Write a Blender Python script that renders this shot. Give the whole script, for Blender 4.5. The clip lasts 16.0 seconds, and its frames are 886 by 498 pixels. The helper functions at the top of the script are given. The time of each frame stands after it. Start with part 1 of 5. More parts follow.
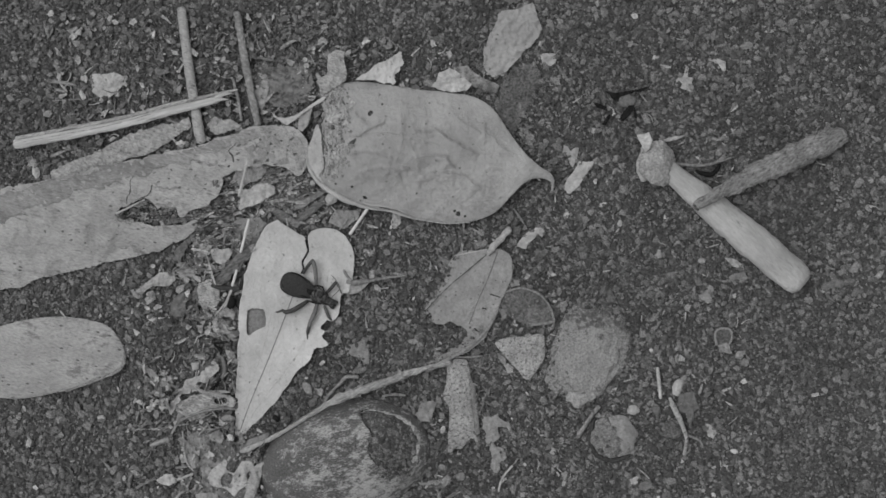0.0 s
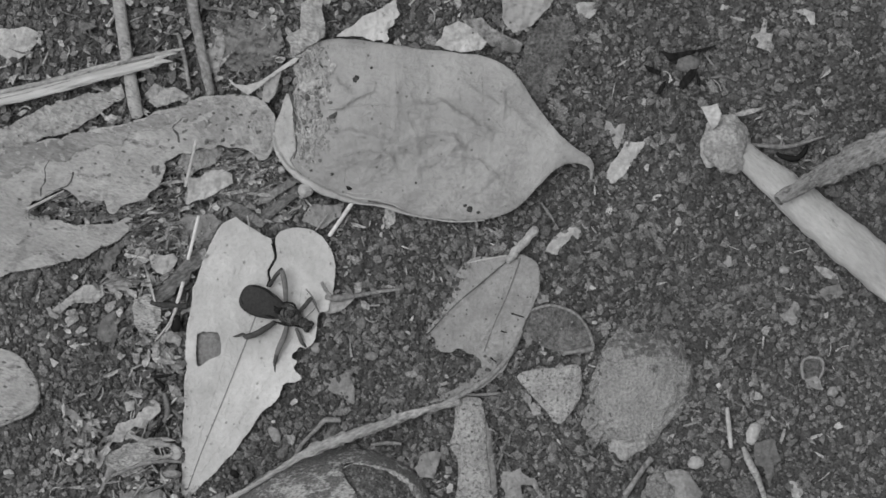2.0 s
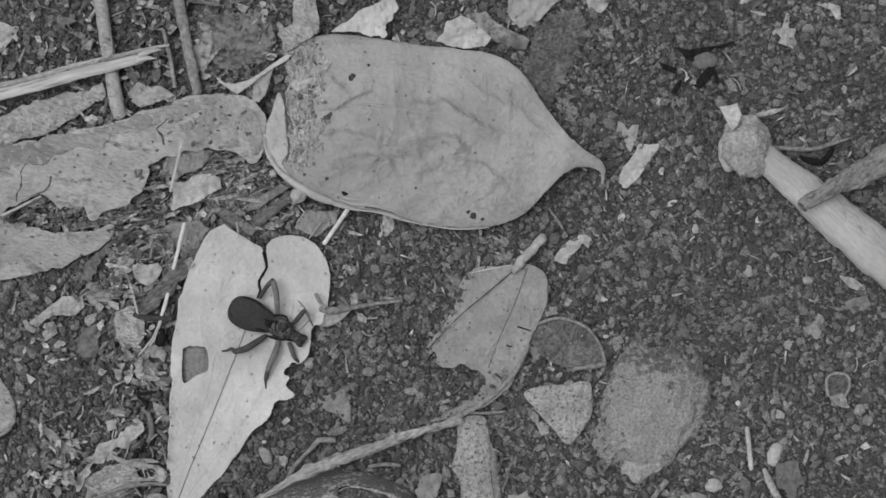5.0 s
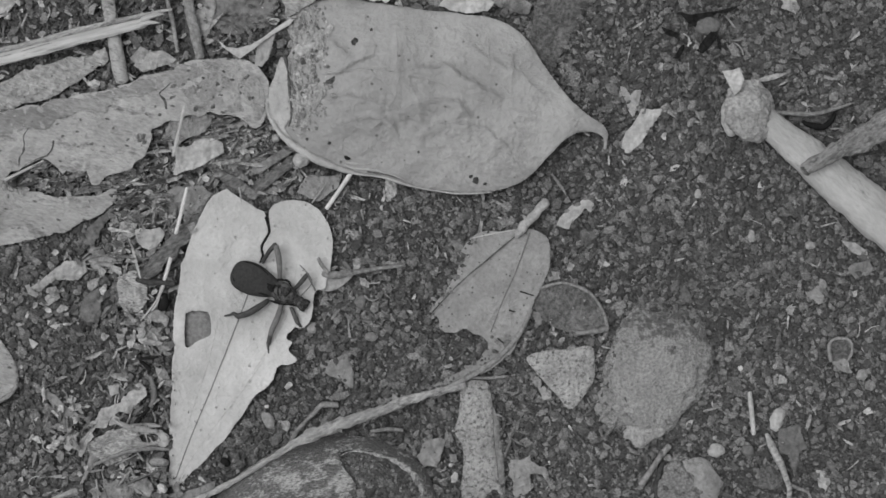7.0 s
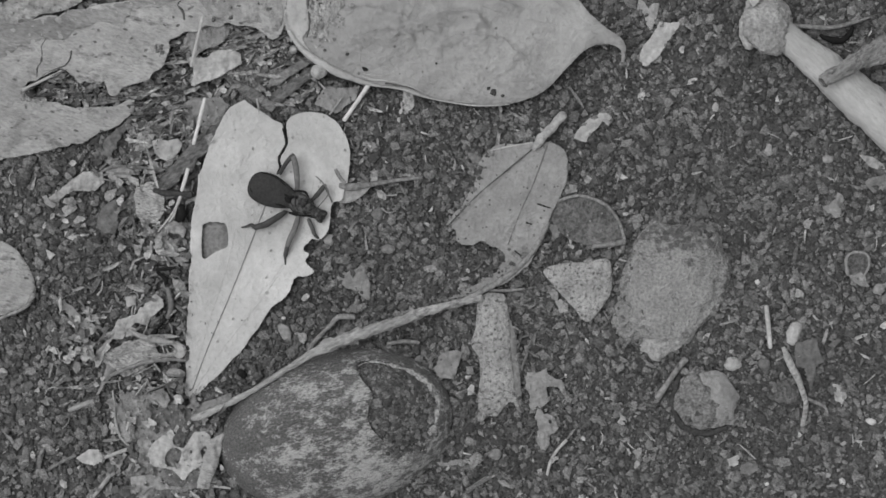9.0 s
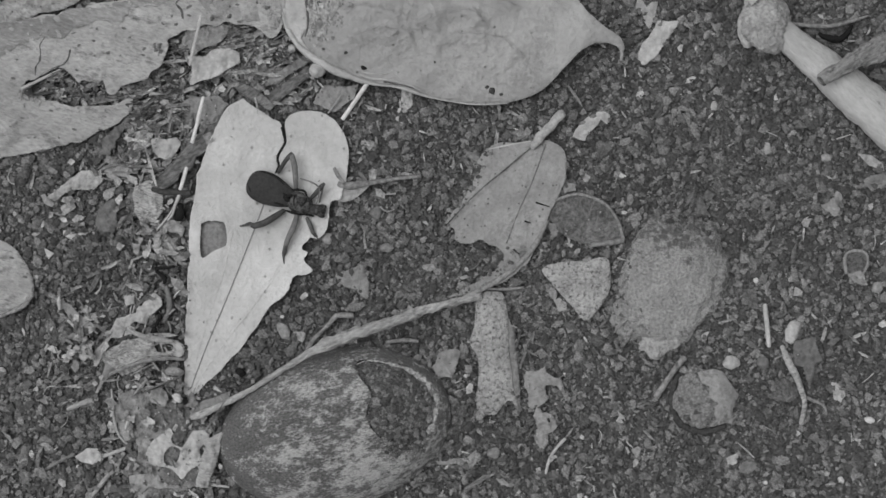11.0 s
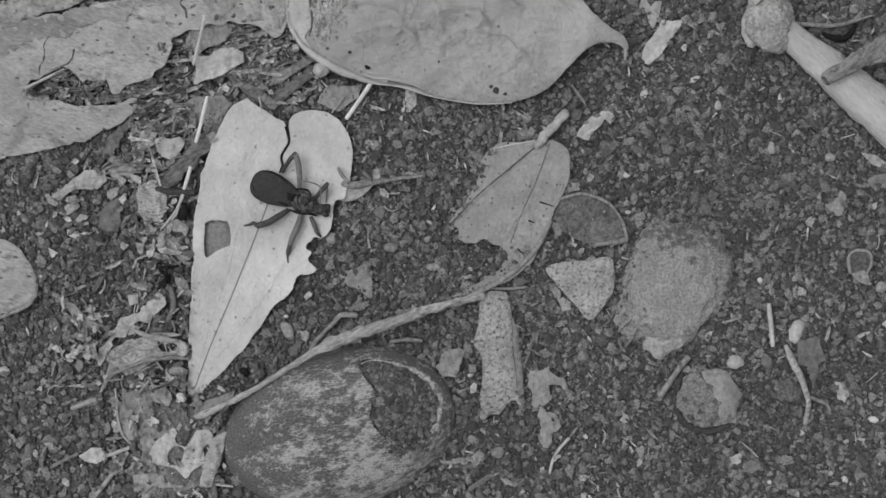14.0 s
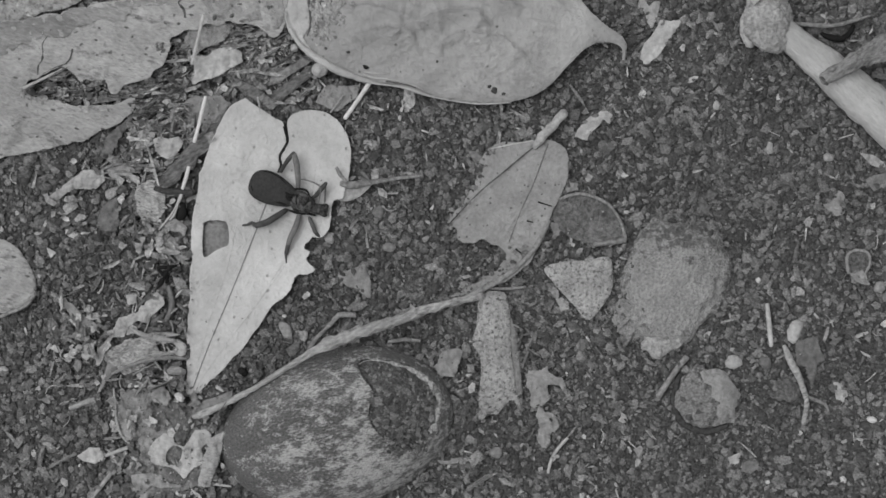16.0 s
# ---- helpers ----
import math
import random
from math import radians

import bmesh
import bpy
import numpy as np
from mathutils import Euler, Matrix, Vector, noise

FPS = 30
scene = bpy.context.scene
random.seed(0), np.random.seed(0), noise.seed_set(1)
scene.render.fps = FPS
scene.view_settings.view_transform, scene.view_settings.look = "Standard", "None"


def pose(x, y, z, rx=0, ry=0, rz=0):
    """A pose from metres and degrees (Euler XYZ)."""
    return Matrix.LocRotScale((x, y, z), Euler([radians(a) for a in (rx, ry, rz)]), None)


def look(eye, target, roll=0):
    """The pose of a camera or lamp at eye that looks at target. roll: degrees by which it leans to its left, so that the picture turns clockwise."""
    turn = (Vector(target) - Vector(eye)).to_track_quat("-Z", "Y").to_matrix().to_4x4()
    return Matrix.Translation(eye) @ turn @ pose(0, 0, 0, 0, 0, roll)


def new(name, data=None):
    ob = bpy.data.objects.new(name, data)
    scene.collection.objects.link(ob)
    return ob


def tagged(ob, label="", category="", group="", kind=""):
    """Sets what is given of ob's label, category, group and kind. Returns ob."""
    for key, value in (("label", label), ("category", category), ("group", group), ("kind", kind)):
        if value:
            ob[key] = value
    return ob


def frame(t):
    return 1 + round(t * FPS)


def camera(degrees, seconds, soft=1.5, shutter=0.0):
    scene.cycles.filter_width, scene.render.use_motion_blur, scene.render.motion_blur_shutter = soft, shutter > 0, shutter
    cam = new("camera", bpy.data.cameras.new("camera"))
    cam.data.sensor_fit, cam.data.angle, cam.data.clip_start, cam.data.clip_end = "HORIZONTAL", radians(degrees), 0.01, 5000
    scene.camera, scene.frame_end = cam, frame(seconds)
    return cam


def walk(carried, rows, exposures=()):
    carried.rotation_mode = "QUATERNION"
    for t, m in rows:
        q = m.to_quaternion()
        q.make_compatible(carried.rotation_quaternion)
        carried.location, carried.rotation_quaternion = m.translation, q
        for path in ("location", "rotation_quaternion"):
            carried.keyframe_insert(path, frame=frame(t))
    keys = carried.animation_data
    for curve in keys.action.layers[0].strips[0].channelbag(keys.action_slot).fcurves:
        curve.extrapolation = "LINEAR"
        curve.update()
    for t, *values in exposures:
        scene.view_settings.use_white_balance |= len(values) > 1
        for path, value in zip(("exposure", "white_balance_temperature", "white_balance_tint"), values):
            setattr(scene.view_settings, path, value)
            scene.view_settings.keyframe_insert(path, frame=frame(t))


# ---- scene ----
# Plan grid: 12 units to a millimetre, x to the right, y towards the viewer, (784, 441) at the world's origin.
U = 1 / 12000
LENS = 28
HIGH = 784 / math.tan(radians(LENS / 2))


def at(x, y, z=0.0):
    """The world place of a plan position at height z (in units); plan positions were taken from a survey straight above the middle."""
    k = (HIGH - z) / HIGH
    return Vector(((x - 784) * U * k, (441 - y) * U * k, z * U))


def over(x, y, scale=1.0, turn=0.0):
    """The camera's pose straight above a plan position."""
    return pose((x - 784) * U, (441 - y) * U, HIGH * U / scale, 0, 0, turn)


# ---- camera ----
cam = camera(LENS, 16.0, 1.6)
walk(cam, [
    (0.0, over(839, 247, 0.728, -0.25)), (0.5, over(834, 240, 0.82, -0.25)), (1.0, over(830, 238, 0.9, -0.25)),
    (2.0, over(826, 236, 0.94, -0.25)), (3.0, over(824, 235, 0.94, -0.25)), (3.5, over(823, 234, 0.94, -0.25)),
    (3.8, over(825, 234, 0.962, -0.25)), (4.0, over(826, 233.5, 0.974, -0.25)), (4.2, over(827, 233, 0.983, -0.25)),
    (5.0, over(823, 220, 1.0, -0.25)), (5.7, over(823.6, 207, 1.0, -0.25)),
    (6.3, over(823.2, 229.7, 1.0, -0.253)), (6.5, over(822.9, 246.8, 1.0, -0.255)), (7.0, over(818.2, 282, 1.0, -0.229)),
    (7.5, over(809, 323, 1.0, -0.191)), (8.0, over(798.5, 367.5, 1.0, -0.127)), (8.5, over(792.1, 410.4, 1.0, -0.063)),
    (9.0, over(787.6, 436.5, 1.0, -0.01)), (9.5, over(788.6, 438, 1.0, -0.02)), (11.5, over(790.1, 439.2, 1.0, -0.035)),
    (12.0, over(790.1, 439.4, 1.0, -0.035)), (12.5, over(789, 438.7, 1.0, -0.04)), (13.0, over(788.6, 437.6, 1.0, -0.03)),
    (13.5, over(787.1, 438.1, 1.0, -0.015)), (14.0, over(783.2, 439.7, 1.0, -0.03)), (14.5, over(784, 441)),
    (15.0, over(786.1, 440.8, 1.0, -0.03)), (15.5, over(786.9, 439.5, 1.0, -0.01)), (16.0, over(786.1, 439.8, 1.0, -0.01))],
    exposures=[(0.0, 0.08), (0.5, 0.23), (1.0, 0.14), (1.5, 0.07), (2.0, 0.29), (2.5, 0.75), (3.0, 0.8), (3.5, 0.61), (4.0, 0.18), (4.2, 0.24), (5.5, 0.31), (6.5, 0.31), (7.5, 0.27), (9.0, 0.3), (11.5, 0.29), (14.5, 0.31), (16.0, 0.28)])

# ---- light: a bright overcast sky, greyed as the whole film is ----
SUN_UP, SUN_TURN = 68, -72
world = bpy.data.worlds.new("overcast_sky")
scene.world = world
world.use_nodes = True
wn, wl = world.node_tree.nodes, world.node_tree.links
sky = wn.new("ShaderNodeTexSky")
sky.sky_type, sky.sun_disc = "NISHITA", False
sky.sun_elevation, sky.sun_rotation = radians(SUN_UP), radians(SUN_TURN)
grey = wn.new("ShaderNodeRGBToBW")
wl.new(sky.outputs[0], grey.inputs[0])
wl.new(grey.outputs[0], wn["Background"].inputs["Color"])
wn["Background"].inputs["Strength"].default_value = 0.147
sun_data = bpy.data.lights.new("sun", "SUN")
sun_data.energy, sun_data.angle = 1.22, radians(45)
sun = new("sun", sun_data)
sun_from = Vector((math.sin(radians(SUN_TURN)) * math.cos(radians(SUN_UP)), math.cos(radians(SUN_TURN)) * math.cos(radians(SUN_UP)), math.sin(radians(SUN_UP))))
sun.matrix_world = look(sun_from, (0, 0, 0))


# ---- materials ----
def mat(name, dark, light, grain=14, broad=120, rough=0.8, spec=0.3, relief=1.5, along=(1, 1, 1), turn=0.0, specks=None, island=0.0, each=0.0, contrast=0.5, patches=None, veins=None):
    """A grey matter surface: grain and broad are feature sizes in plan units, relief a height in units.
    specks: (size, share, value, depth); patches: (size, share, value[, (dx, dy, radius, gain)]), thicker round a place; island, each: spread from piece to piece."""
    m = bpy.data.materials.new(name)
    m.use_nodes = True
    n, l = m.node_tree.nodes, m.node_tree.links
    shade = n["Principled BSDF"]
    shade.inputs["Roughness"].default_value = rough
    shade.inputs["Specular IOR Level"].default_value = spec
    co = n.new("ShaderNodeTexCoord")
    mp = n.new("ShaderNodeMapping")
    mp.vector_type = "POINT"
    mp.inputs["Rotation"].default_value = (0, 0, radians(turn))
    mp2 = n.new("ShaderNodeMapping")
    mp2.inputs["Scale"].default_value = along
    l.new(co.outputs["Object"], mp.inputs["Vector"])
    l.new(mp.outputs[0], mp2.inputs["Vector"])

    def noisy(feature, detail, roughness=0.6):
        t = n.new("ShaderNodeTexNoise")
        t.inputs["Scale"].default_value = 12000 / feature
        t.inputs["Detail"].default_value = detail
        t.inputs["Roughness"].default_value = roughness
        l.new(mp2.outputs[0], t.inputs["Vector"])
        return t.outputs["Fac"]

    def math_node(op, a, b):
        t = n.new("ShaderNodeMath")
        t.operation = op
        for i, v in enumerate((a, b)):
            if isinstance(v, (int, float)):
                t.inputs[i].default_value = v
            else:
                l.new(v, t.inputs[i])
        return t.outputs[0]

    def span(v, a, b, c, d):
        t = n.new("ShaderNodeMapRange")
        t.clamp = True
        l.new(v, t.inputs[0])
        for i, q in enumerate((a, b, c, d)):
            t.inputs[i + 1].default_value = q
        return t.outputs[0]

    fine, wide = noisy(grain, 7), noisy(broad, 3)
    half = 0.34 - 0.24 * contrast
    value = span(fine, 0.5 - half, 0.5 + half, dark, light)
    value = math_node("MULTIPLY", value, span(wide, 0.3, 0.7, 0.8, 1.2))
    height = fine
    if patches:
        size, share, other = patches[:3]
        p = noisy(size, 7, 0.72)
        if size > 12:
            p = math_node("ADD", p, math_node("MULTIPLY", math_node("SUBTRACT", noisy(size * 4.5, 2), 0.5), 0.55))
        if len(patches) > 3:
            dx, dy, radius, gain = patches[3]
            away = n.new("ShaderNodeVectorMath")
            away.operation = "DISTANCE"
            flat = n.new("ShaderNodeVectorMath")
            flat.operation = "MULTIPLY"
            flat.inputs[1].default_value = (1, 1, 0)
            l.new(co.outputs["Object"], flat.inputs[0])
            l.new(flat.outputs[0], away.inputs[0])
            away.inputs[1].default_value = (dx * U, -dy * U, 0)
            p = math_node("ADD", p, span(away.outputs["Value"], 0, radius * U, gain, -gain))
        f = span(p, 1 - share - 0.07, 1 - share + 0.07, 0, 1)
        value = math_node("ADD", math_node("MULTIPLY", value, math_node("SUBTRACT", 1, f)), math_node("MULTIPLY", f, math_node("MULTIPLY", other, span(fine, 0.3, 0.7, 0.7, 1.25))))
    if specks:
        size, share, other, depth = specks
        v = n.new("ShaderNodeTexVoronoi")
        v.inputs["Scale"].default_value = 12000 / size
        l.new(mp2.outputs[0], v.inputs["Vector"])
        pick = n.new("ShaderNodeSeparateColor")
        l.new(v.outputs["Color"], pick.inputs[0])
        f = math_node("MULTIPLY", span(v.outputs["Distance"], 0.22, 0.34, 1, 0), span(pick.outputs[0], share - 0.01, share + 0.01, 1, 0))
        value = math_node("ADD", math_node("MULTIPLY", value, math_node("SUBTRACT", 1, f)), math_node("MULTIPLY", f, other))
        height = math_node("SUBTRACT", height, math_node("MULTIPLY", f, depth))
    if veins:
        size, depth, tone = veins
        v = n.new("ShaderNodeTexVoronoi")
        v.feature = "DISTANCE_TO_EDGE"
        v.inputs["Scale"].default_value = 12000 / size
        bent = n.new("ShaderNodeVectorMath")
        bent.operation = "MULTIPLY_ADD"
        wobble = n.new("ShaderNodeTexNoise")
        wobble.inputs["Scale"].default_value = 12000 / (size * 1.3)
        l.new(mp2.outputs[0], wobble.inputs["Vector"])
        l.new(wobble.outputs["Color"], bent.inputs[0])
        bent.inputs[1].default_value = (size * U * 0.8,) * 3
        l.new(mp2.outputs[0], bent.inputs[2])
        l.new(bent.outputs[0], v.inputs["Vector"])
        f = span(v.outputs["Distance"], 0.0, 0.07, 1, 0)
        value = math_node("MULTIPLY", value, span(f, 0, 1, 1, tone))
        height = math_node("ADD", height, math_node("MULTIPLY", f, depth))
    if island:
        g = n.new("ShaderNodeNewGeometry")
        r = math_node("POWER", g.outputs["Random Per Island"], 1.6)
        value = math_node("MULTIPLY", value, span(r, 0, 1, 1 - island, 1 + 1.5 * island))
    if each:
        o = n.new("ShaderNodeObjectInfo")
        value = math_node("MULTIPLY", value, span(o.outputs["Random"], 0, 1, 1 - each, 1 + each))
    mix = n.new("ShaderNodeCombineColor")
    for i in range(3):
        l.new(value, mix.inputs[i])
    l.new(mix.outputs[0], shade.inputs["Base Color"])
    b = n.new("ShaderNodeBump")
    b.inputs["Strength"].default_value = 1.0
    b.inputs["Distance"].default_value = relief * U * 2
    l.new(height, b.inputs["Height"])
    l.new(b.outputs[0], shade.inputs["Normal"])
    return m


M_SOIL = mat("damp_soil", 0.05, 0.16, 6, 160, 0.9, 0.2, 4, contrast=0.75)
M_GRAIN = mat("soil_crumb", 0.086, 0.202, 3.5, 200, 0.8, 0.35, 2.1, island=0.54, contrast=0.8)
M_HEART = mat("pale_dry_leaf", 0.46, 0.56, 8, 130, 0.7, 0.25, 2.0, along=(1.0, 1.0, 1), turn=-20, specks=(8, 0.03, 0.38, 0.6), contrast=0.45)
M_BIG = mat("grey_dry_leaf", 0.30, 0.365, 9, 150, 0.5, 0.4, 2.4, specks=(8, 0.02, 0.16, 0.4), contrast=0.45, veins=(130, 0.15, 0.97), patches=(110, 0.36, 0.30))
M_ROT = mat("decayed_leaf_tissue", 0.14, 0.42, 12, 60, 0.85, 0.2, 4, contrast=0.8, patches=(24, 0.42, 0.12))
M_CURL = mat("curled_leaf", 0.31, 0.46, 6, 90, 0.75, 0.25, 3.0, along=(0.6, 1.3, 1), turn=14, specks=(9, 0.08, 0.15, 0.4), contrast=0.65, patches=(17, 0.37, 0.21))
M_CURLEND = mat("crumbling_leaf_end", 0.28, 0.43, 6, 50, 0.85, 0.2, 4, contrast=0.7, patches=(12, 0.36, 0.13))
M_BROWN = mat("brown_leaf", 0.25, 0.33, 7, 80, 0.75, 0.25, 2.4, specks=(6, 0.06, 0.12, 0.3), contrast=0.65, veins=(60, 0.12, 0.95), patches=(30, 0.33, 0.21))
# Darker leaf tone that holds the shading of the curled upper margin.
M_CURL_SHADE = mat("shaded_leaf_margin", 0.19, 0.31, 6, 60, 0.8, 0.2, 2.6, along=(0.5, 1.4, 1), turn=14, contrast=0.7, patches=(18, 0.40, 0.34))
M_BARKSCRAP = mat("flaking_bark", 0.34, 0.56, 7, 50, 0.85, 0.2, 6, along=(0.6, 1.3, 1), turn=24, contrast=0.8, patches=(22, 0.28, 0.14))
M_BLEACH = mat("white_straw", 0.52, 0.68, 8, 60, 0.6, 0.3, 1, contrast=0.6)
M_VEIN = mat("leaf_vein", 0.20, 0.27, 8, 60, 0.8, 0.2, 0.5)
M_PALEVEIN = mat("pale_leaf_vein", 0.38, 0.50, 8, 60, 0.8, 0.2, 0.5)
M_STRAW = mat("bleached_straw", 0.34, 0.52, 8, 70, 0.7, 0.3, 1.6, contrast=0.6)
M_STICK = mat("peeled_stick", 0.36, 0.50, 8, 70, 0.7, 0.3, 2.4, along=(0.5, 1.3, 1), turn=45, contrast=0.35, patches=(36, 0.36, 0.27))
M_TWIG = mat("grey_twig_bark", 0.15, 0.34, 9, 60, 0.85, 0.2, 3, contrast=0.7)
# Dark bark; also the painted shade of cracks, slits and pits.
M_BARK_AND_SHADE = mat("dark_bark_and_crack_shade", 0.06, 0.16, 8, 70, 0.85, 0.2, 3, contrast=0.7)
M_CROSS = mat("weathered_bark", 0.15, 0.34, 7, 50, 0.8, 0.25, 4, along=(0.6, 1.3, 1), turn=-32, contrast=0.8, patches=(10, 0.40, 0.07))
M_DARKBARK = mat("dark_weathered_bark", 0.09, 0.22, 7, 50, 0.8, 0.25, 4, along=(0.6, 1.3, 1), turn=-32, contrast=0.85, patches=(18, 0.38, 0.27))
M_MOULD = mat("leaf_mould", 0.10, 0.24, 6, 60, 0.9, 0.2, 6, contrast=0.85, patches=(14, 0.36, 0.26))
M_SPLIT = mat("split_wood", 0.44, 0.62, 9, 70, 0.75, 0.25, 3, along=(0.16, 2.2, 1), turn=-13, contrast=0.6, patches=(30, 0.34, 0.3))
M_BRANCH = mat("pale_twig_bark", 0.26, 0.48, 7, 60, 0.8, 0.25, 3.5, along=(0.6, 1.3, 1), turn=-24, contrast=0.75, patches=(20, 0.36, 0.17))
M_CREASE_SHADE = mat("shaded_leaf_crease", 0.25, 0.34, 8, 40, 0.7, 0.25, 1, contrast=0.8)
M_LACE = mat("lacy_leaf_tissue", 0.34, 0.58, 5, 40, 0.85, 0.2, 4, along=(0.6, 1.4, 1), turn=12, contrast=0.9, patches=(9, 0.40, 0.15))
M_ROTPALE = mat("pale_decayed_tissue", 0.30, 0.55, 6, 50, 0.85, 0.2, 5, along=(1.6, 0.6, 1), contrast=0.85, patches=(16, 0.43, 0.13))
M_LOBE = mat("bleached_leaf_lobe", 0.36, 0.45, 8, 60, 0.75, 0.25, 1.6, contrast=0.6, patches=(26, 0.34, 0.31))
M_KNOB = mat("crusty_knob", 0.26, 0.46, 6, 40, 0.9, 0.2, 3, contrast=0.8, patches=(13, 0.36, 0.18))
M_CORK = mat("speckled_bark", 0.28, 0.47, 6, 60, 0.85, 0.2, 3.5, contrast=0.8, patches=(8, 0.42, 0.07))
M_STONE = mat("earthy_stone", 0.30, 0.50, 5, 60, 0.95, 0.15, 6, contrast=0.8, patches=(15, 0.35, 0.17, (0, 25, 120, -0.15)))
M_INNER = mat("smooth_inner_shell", 0.23, 0.35, 8, 40, 0.75, 0.25, 2.5, contrast=0.6, patches=(20, 0.38, 0.17))
M_SHELL = mat("broken_shell", 0.17, 0.36, 5, 60, 0.85, 0.2, 4, contrast=0.85, patches=(13, 0.42, 0.09))
M_NUT = mat("nut_shell", 0.10, 0.21, 4, 80, 0.6, 0.35, 4.5, along=(0.75, 1.3, 1), turn=-14, contrast=0.9, patches=(16, 0.46, 0.50, (45, 25, 230, 0.11)))
M_RIM = mat("gnawed_rim", 0.24, 0.6, 5, 40, 0.8, 0.2, 4, contrast=0.9, patches=(9, 0.40, 0.14))
M_CHIP = mat("pale_chip", 0.27, 0.43, 8, 50, 0.75, 0.25, 2.2, each=0.22, contrast=0.7, patches=(34, 0.34, 0.25))
M_FLAKE = mat("grey_flake", 0.14, 0.24, 8, 50, 0.8, 0.25, 2, each=0.25, contrast=0.7, patches=(44, 0.36, 0.13))
M_LITTER = mat("leaf_crumbs", 0.185, 0.355, 6, 90, 0.85, 0.2, 2.5, island=0.55, contrast=0.8)
M_STRIPS = mat("rotted_leaf_strip", 0.15, 0.38, 7, 50, 0.85, 0.2, 3, island=0.6, contrast=0.8)
M_SCRAPS = mat("pale_leaf_scrap", 0.2, 0.42, 7, 50, 0.85, 0.2, 3, island=0.45, contrast=0.7)
M_WHITE = mat("white_grit", 0.55, 0.75, 8, 40, 0.5, 0.4, 1, each=0.1)
M_BUG = mat("bug_abdomen", 0.032, 0.055, 5, 50, 0.8, 0.12, 0.5, contrast=0.6)
M_BUGDARK = mat("bug_thorax", 0.03, 0.115, 6, 20, 0.65, 0.2, 1.0, contrast=0.8, patches=(8.5, 0.46, 0.008))
M_BUGPALE = mat("bug_scutellum", 0.07, 0.12, 6, 20, 0.6, 0.3, 0.8)
M_LEG = mat("bug_leg", 0.115, 0.18, 6, 16, 0.6, 0.25, 0.5)
M_LEGDARK = mat("bug_leg_dark", 0.03, 0.075, 6, 16, 0.6, 0.25, 0.5)
# Dark leaf spots; also the painted shade of a gap and a crevice.
M_SPOT_AND_SHADE = mat("dark_spot_and_gap_shade", 0.03, 0.08, 5, 20, 0.8, 0.15, 1)
M_BLACK = mat("dull_black", 0.010, 0.020, 6, 20, 0.7, 0.1, 0.4)


# ---- building helpers ----
def finish(name, bm, material, smooth=True):
    me = bpy.data.meshes.new(name)
    if smooth:
        for f in bm.faces:
            f.smooth = True
    bm.to_mesh(me)
    bm.free()
    me.materials.append(material)
    return me


def thing(name, x, y, label, category, group="", z=0.0):
    """An Empty at the thing's base."""
    ob = new(name)
    ob.empty_display_size = 0.002
    ob.location = at(x, y, z)
    return tagged(ob, label, category, group)


def place_of(ob):
    p = ob.location.copy()
    while ob.parent:
        ob = ob.parent
        p += ob.location
    return p


def part(name, bm, material, parent, label=""):
    """One mesh under a thing or a part; the bmesh comes in world places."""
    bm.transform(Matrix.Translation(-place_of(parent)))
    ob = new(name, finish(name, bm, material))
    ob.parent = parent
    return tagged(ob, label)


def whole(name, bm, material, label, category, group="", kind=""):
    """A thing that is one mesh, with its origin at its own foot."""
    lo = Vector([min(v.co[i] for v in bm.verts) for i in range(3)])
    hi = Vector([max(v.co[i] for v in bm.verts) for i in range(3)])
    foot = Vector(((lo.x + hi.x) / 2, (lo.y + hi.y) / 2, lo.z))
    bm.transform(Matrix.Translation(-foot))
    ob = new(name, finish(name, bm, material))
    ob.location = foot
    return tagged(ob, label, category, group, kind)


def soil(x, y):
    """Height of the ground in units."""
    p = Vector((x / 260, y / 260, 0.3))
    return 7 * noise.noise(p) + 3 * noise.noise(p * 4.1)


def spline(points, step=6.0, closed=False):
    """Catmull-Rom through the rows of points, about step units apart."""
    p = np.array(points, float)
    n = len(p)
    out = []
    for i in range(n if closed else n - 1):
        if closed:
            a, b, c, d = p[(i - 1) % n], p[i], p[(i + 1) % n], p[(i + 2) % n]
        else:
            a, b, c, d = p[max(i - 1, 0)], p[i], p[i + 1], p[min(i + 2, n - 1)]
        k = max(2, int(np.linalg.norm((c - b)[:2]) / step))
        for j in range(k):
            t = j / k
            out.append(0.5 * (2 * b + (c - a) * t + (2 * a - 5 * b + 4 * c - d) * t * t + (3 * b - a - 3 * c + d) * t ** 3))
    if not closed:
        out.append(p[-1])
    return np.array(out)


def ragged(line, amount, size=14.0, seed=0.0):
    if amount <= 0:
        return line
    nxt, prv = np.roll(line, -1, 0), np.roll(line, 1, 0)
    side = np.stack([(nxt - prv)[:, 1], -(nxt - prv)[:, 0]], 1)
    side /= np.maximum(np.linalg.norm(side, axis=1, keepdims=True), 1e-6)
    w = np.array([1.3 * noise.noise((x / (2.6 * size), y / (2.6 * size), seed)) + (0.25 + max(0.0, 2.2 * noise.noise((x / 45, y / 45, seed + 8)))) * (noise.noise((x / size, y / size, seed + 5)) + 0.6 * noise.noise((x / size * 2.9, y / size * 2.9, seed + 2))) for x, y in line])
    return line + side * (w * amount)[:, None]


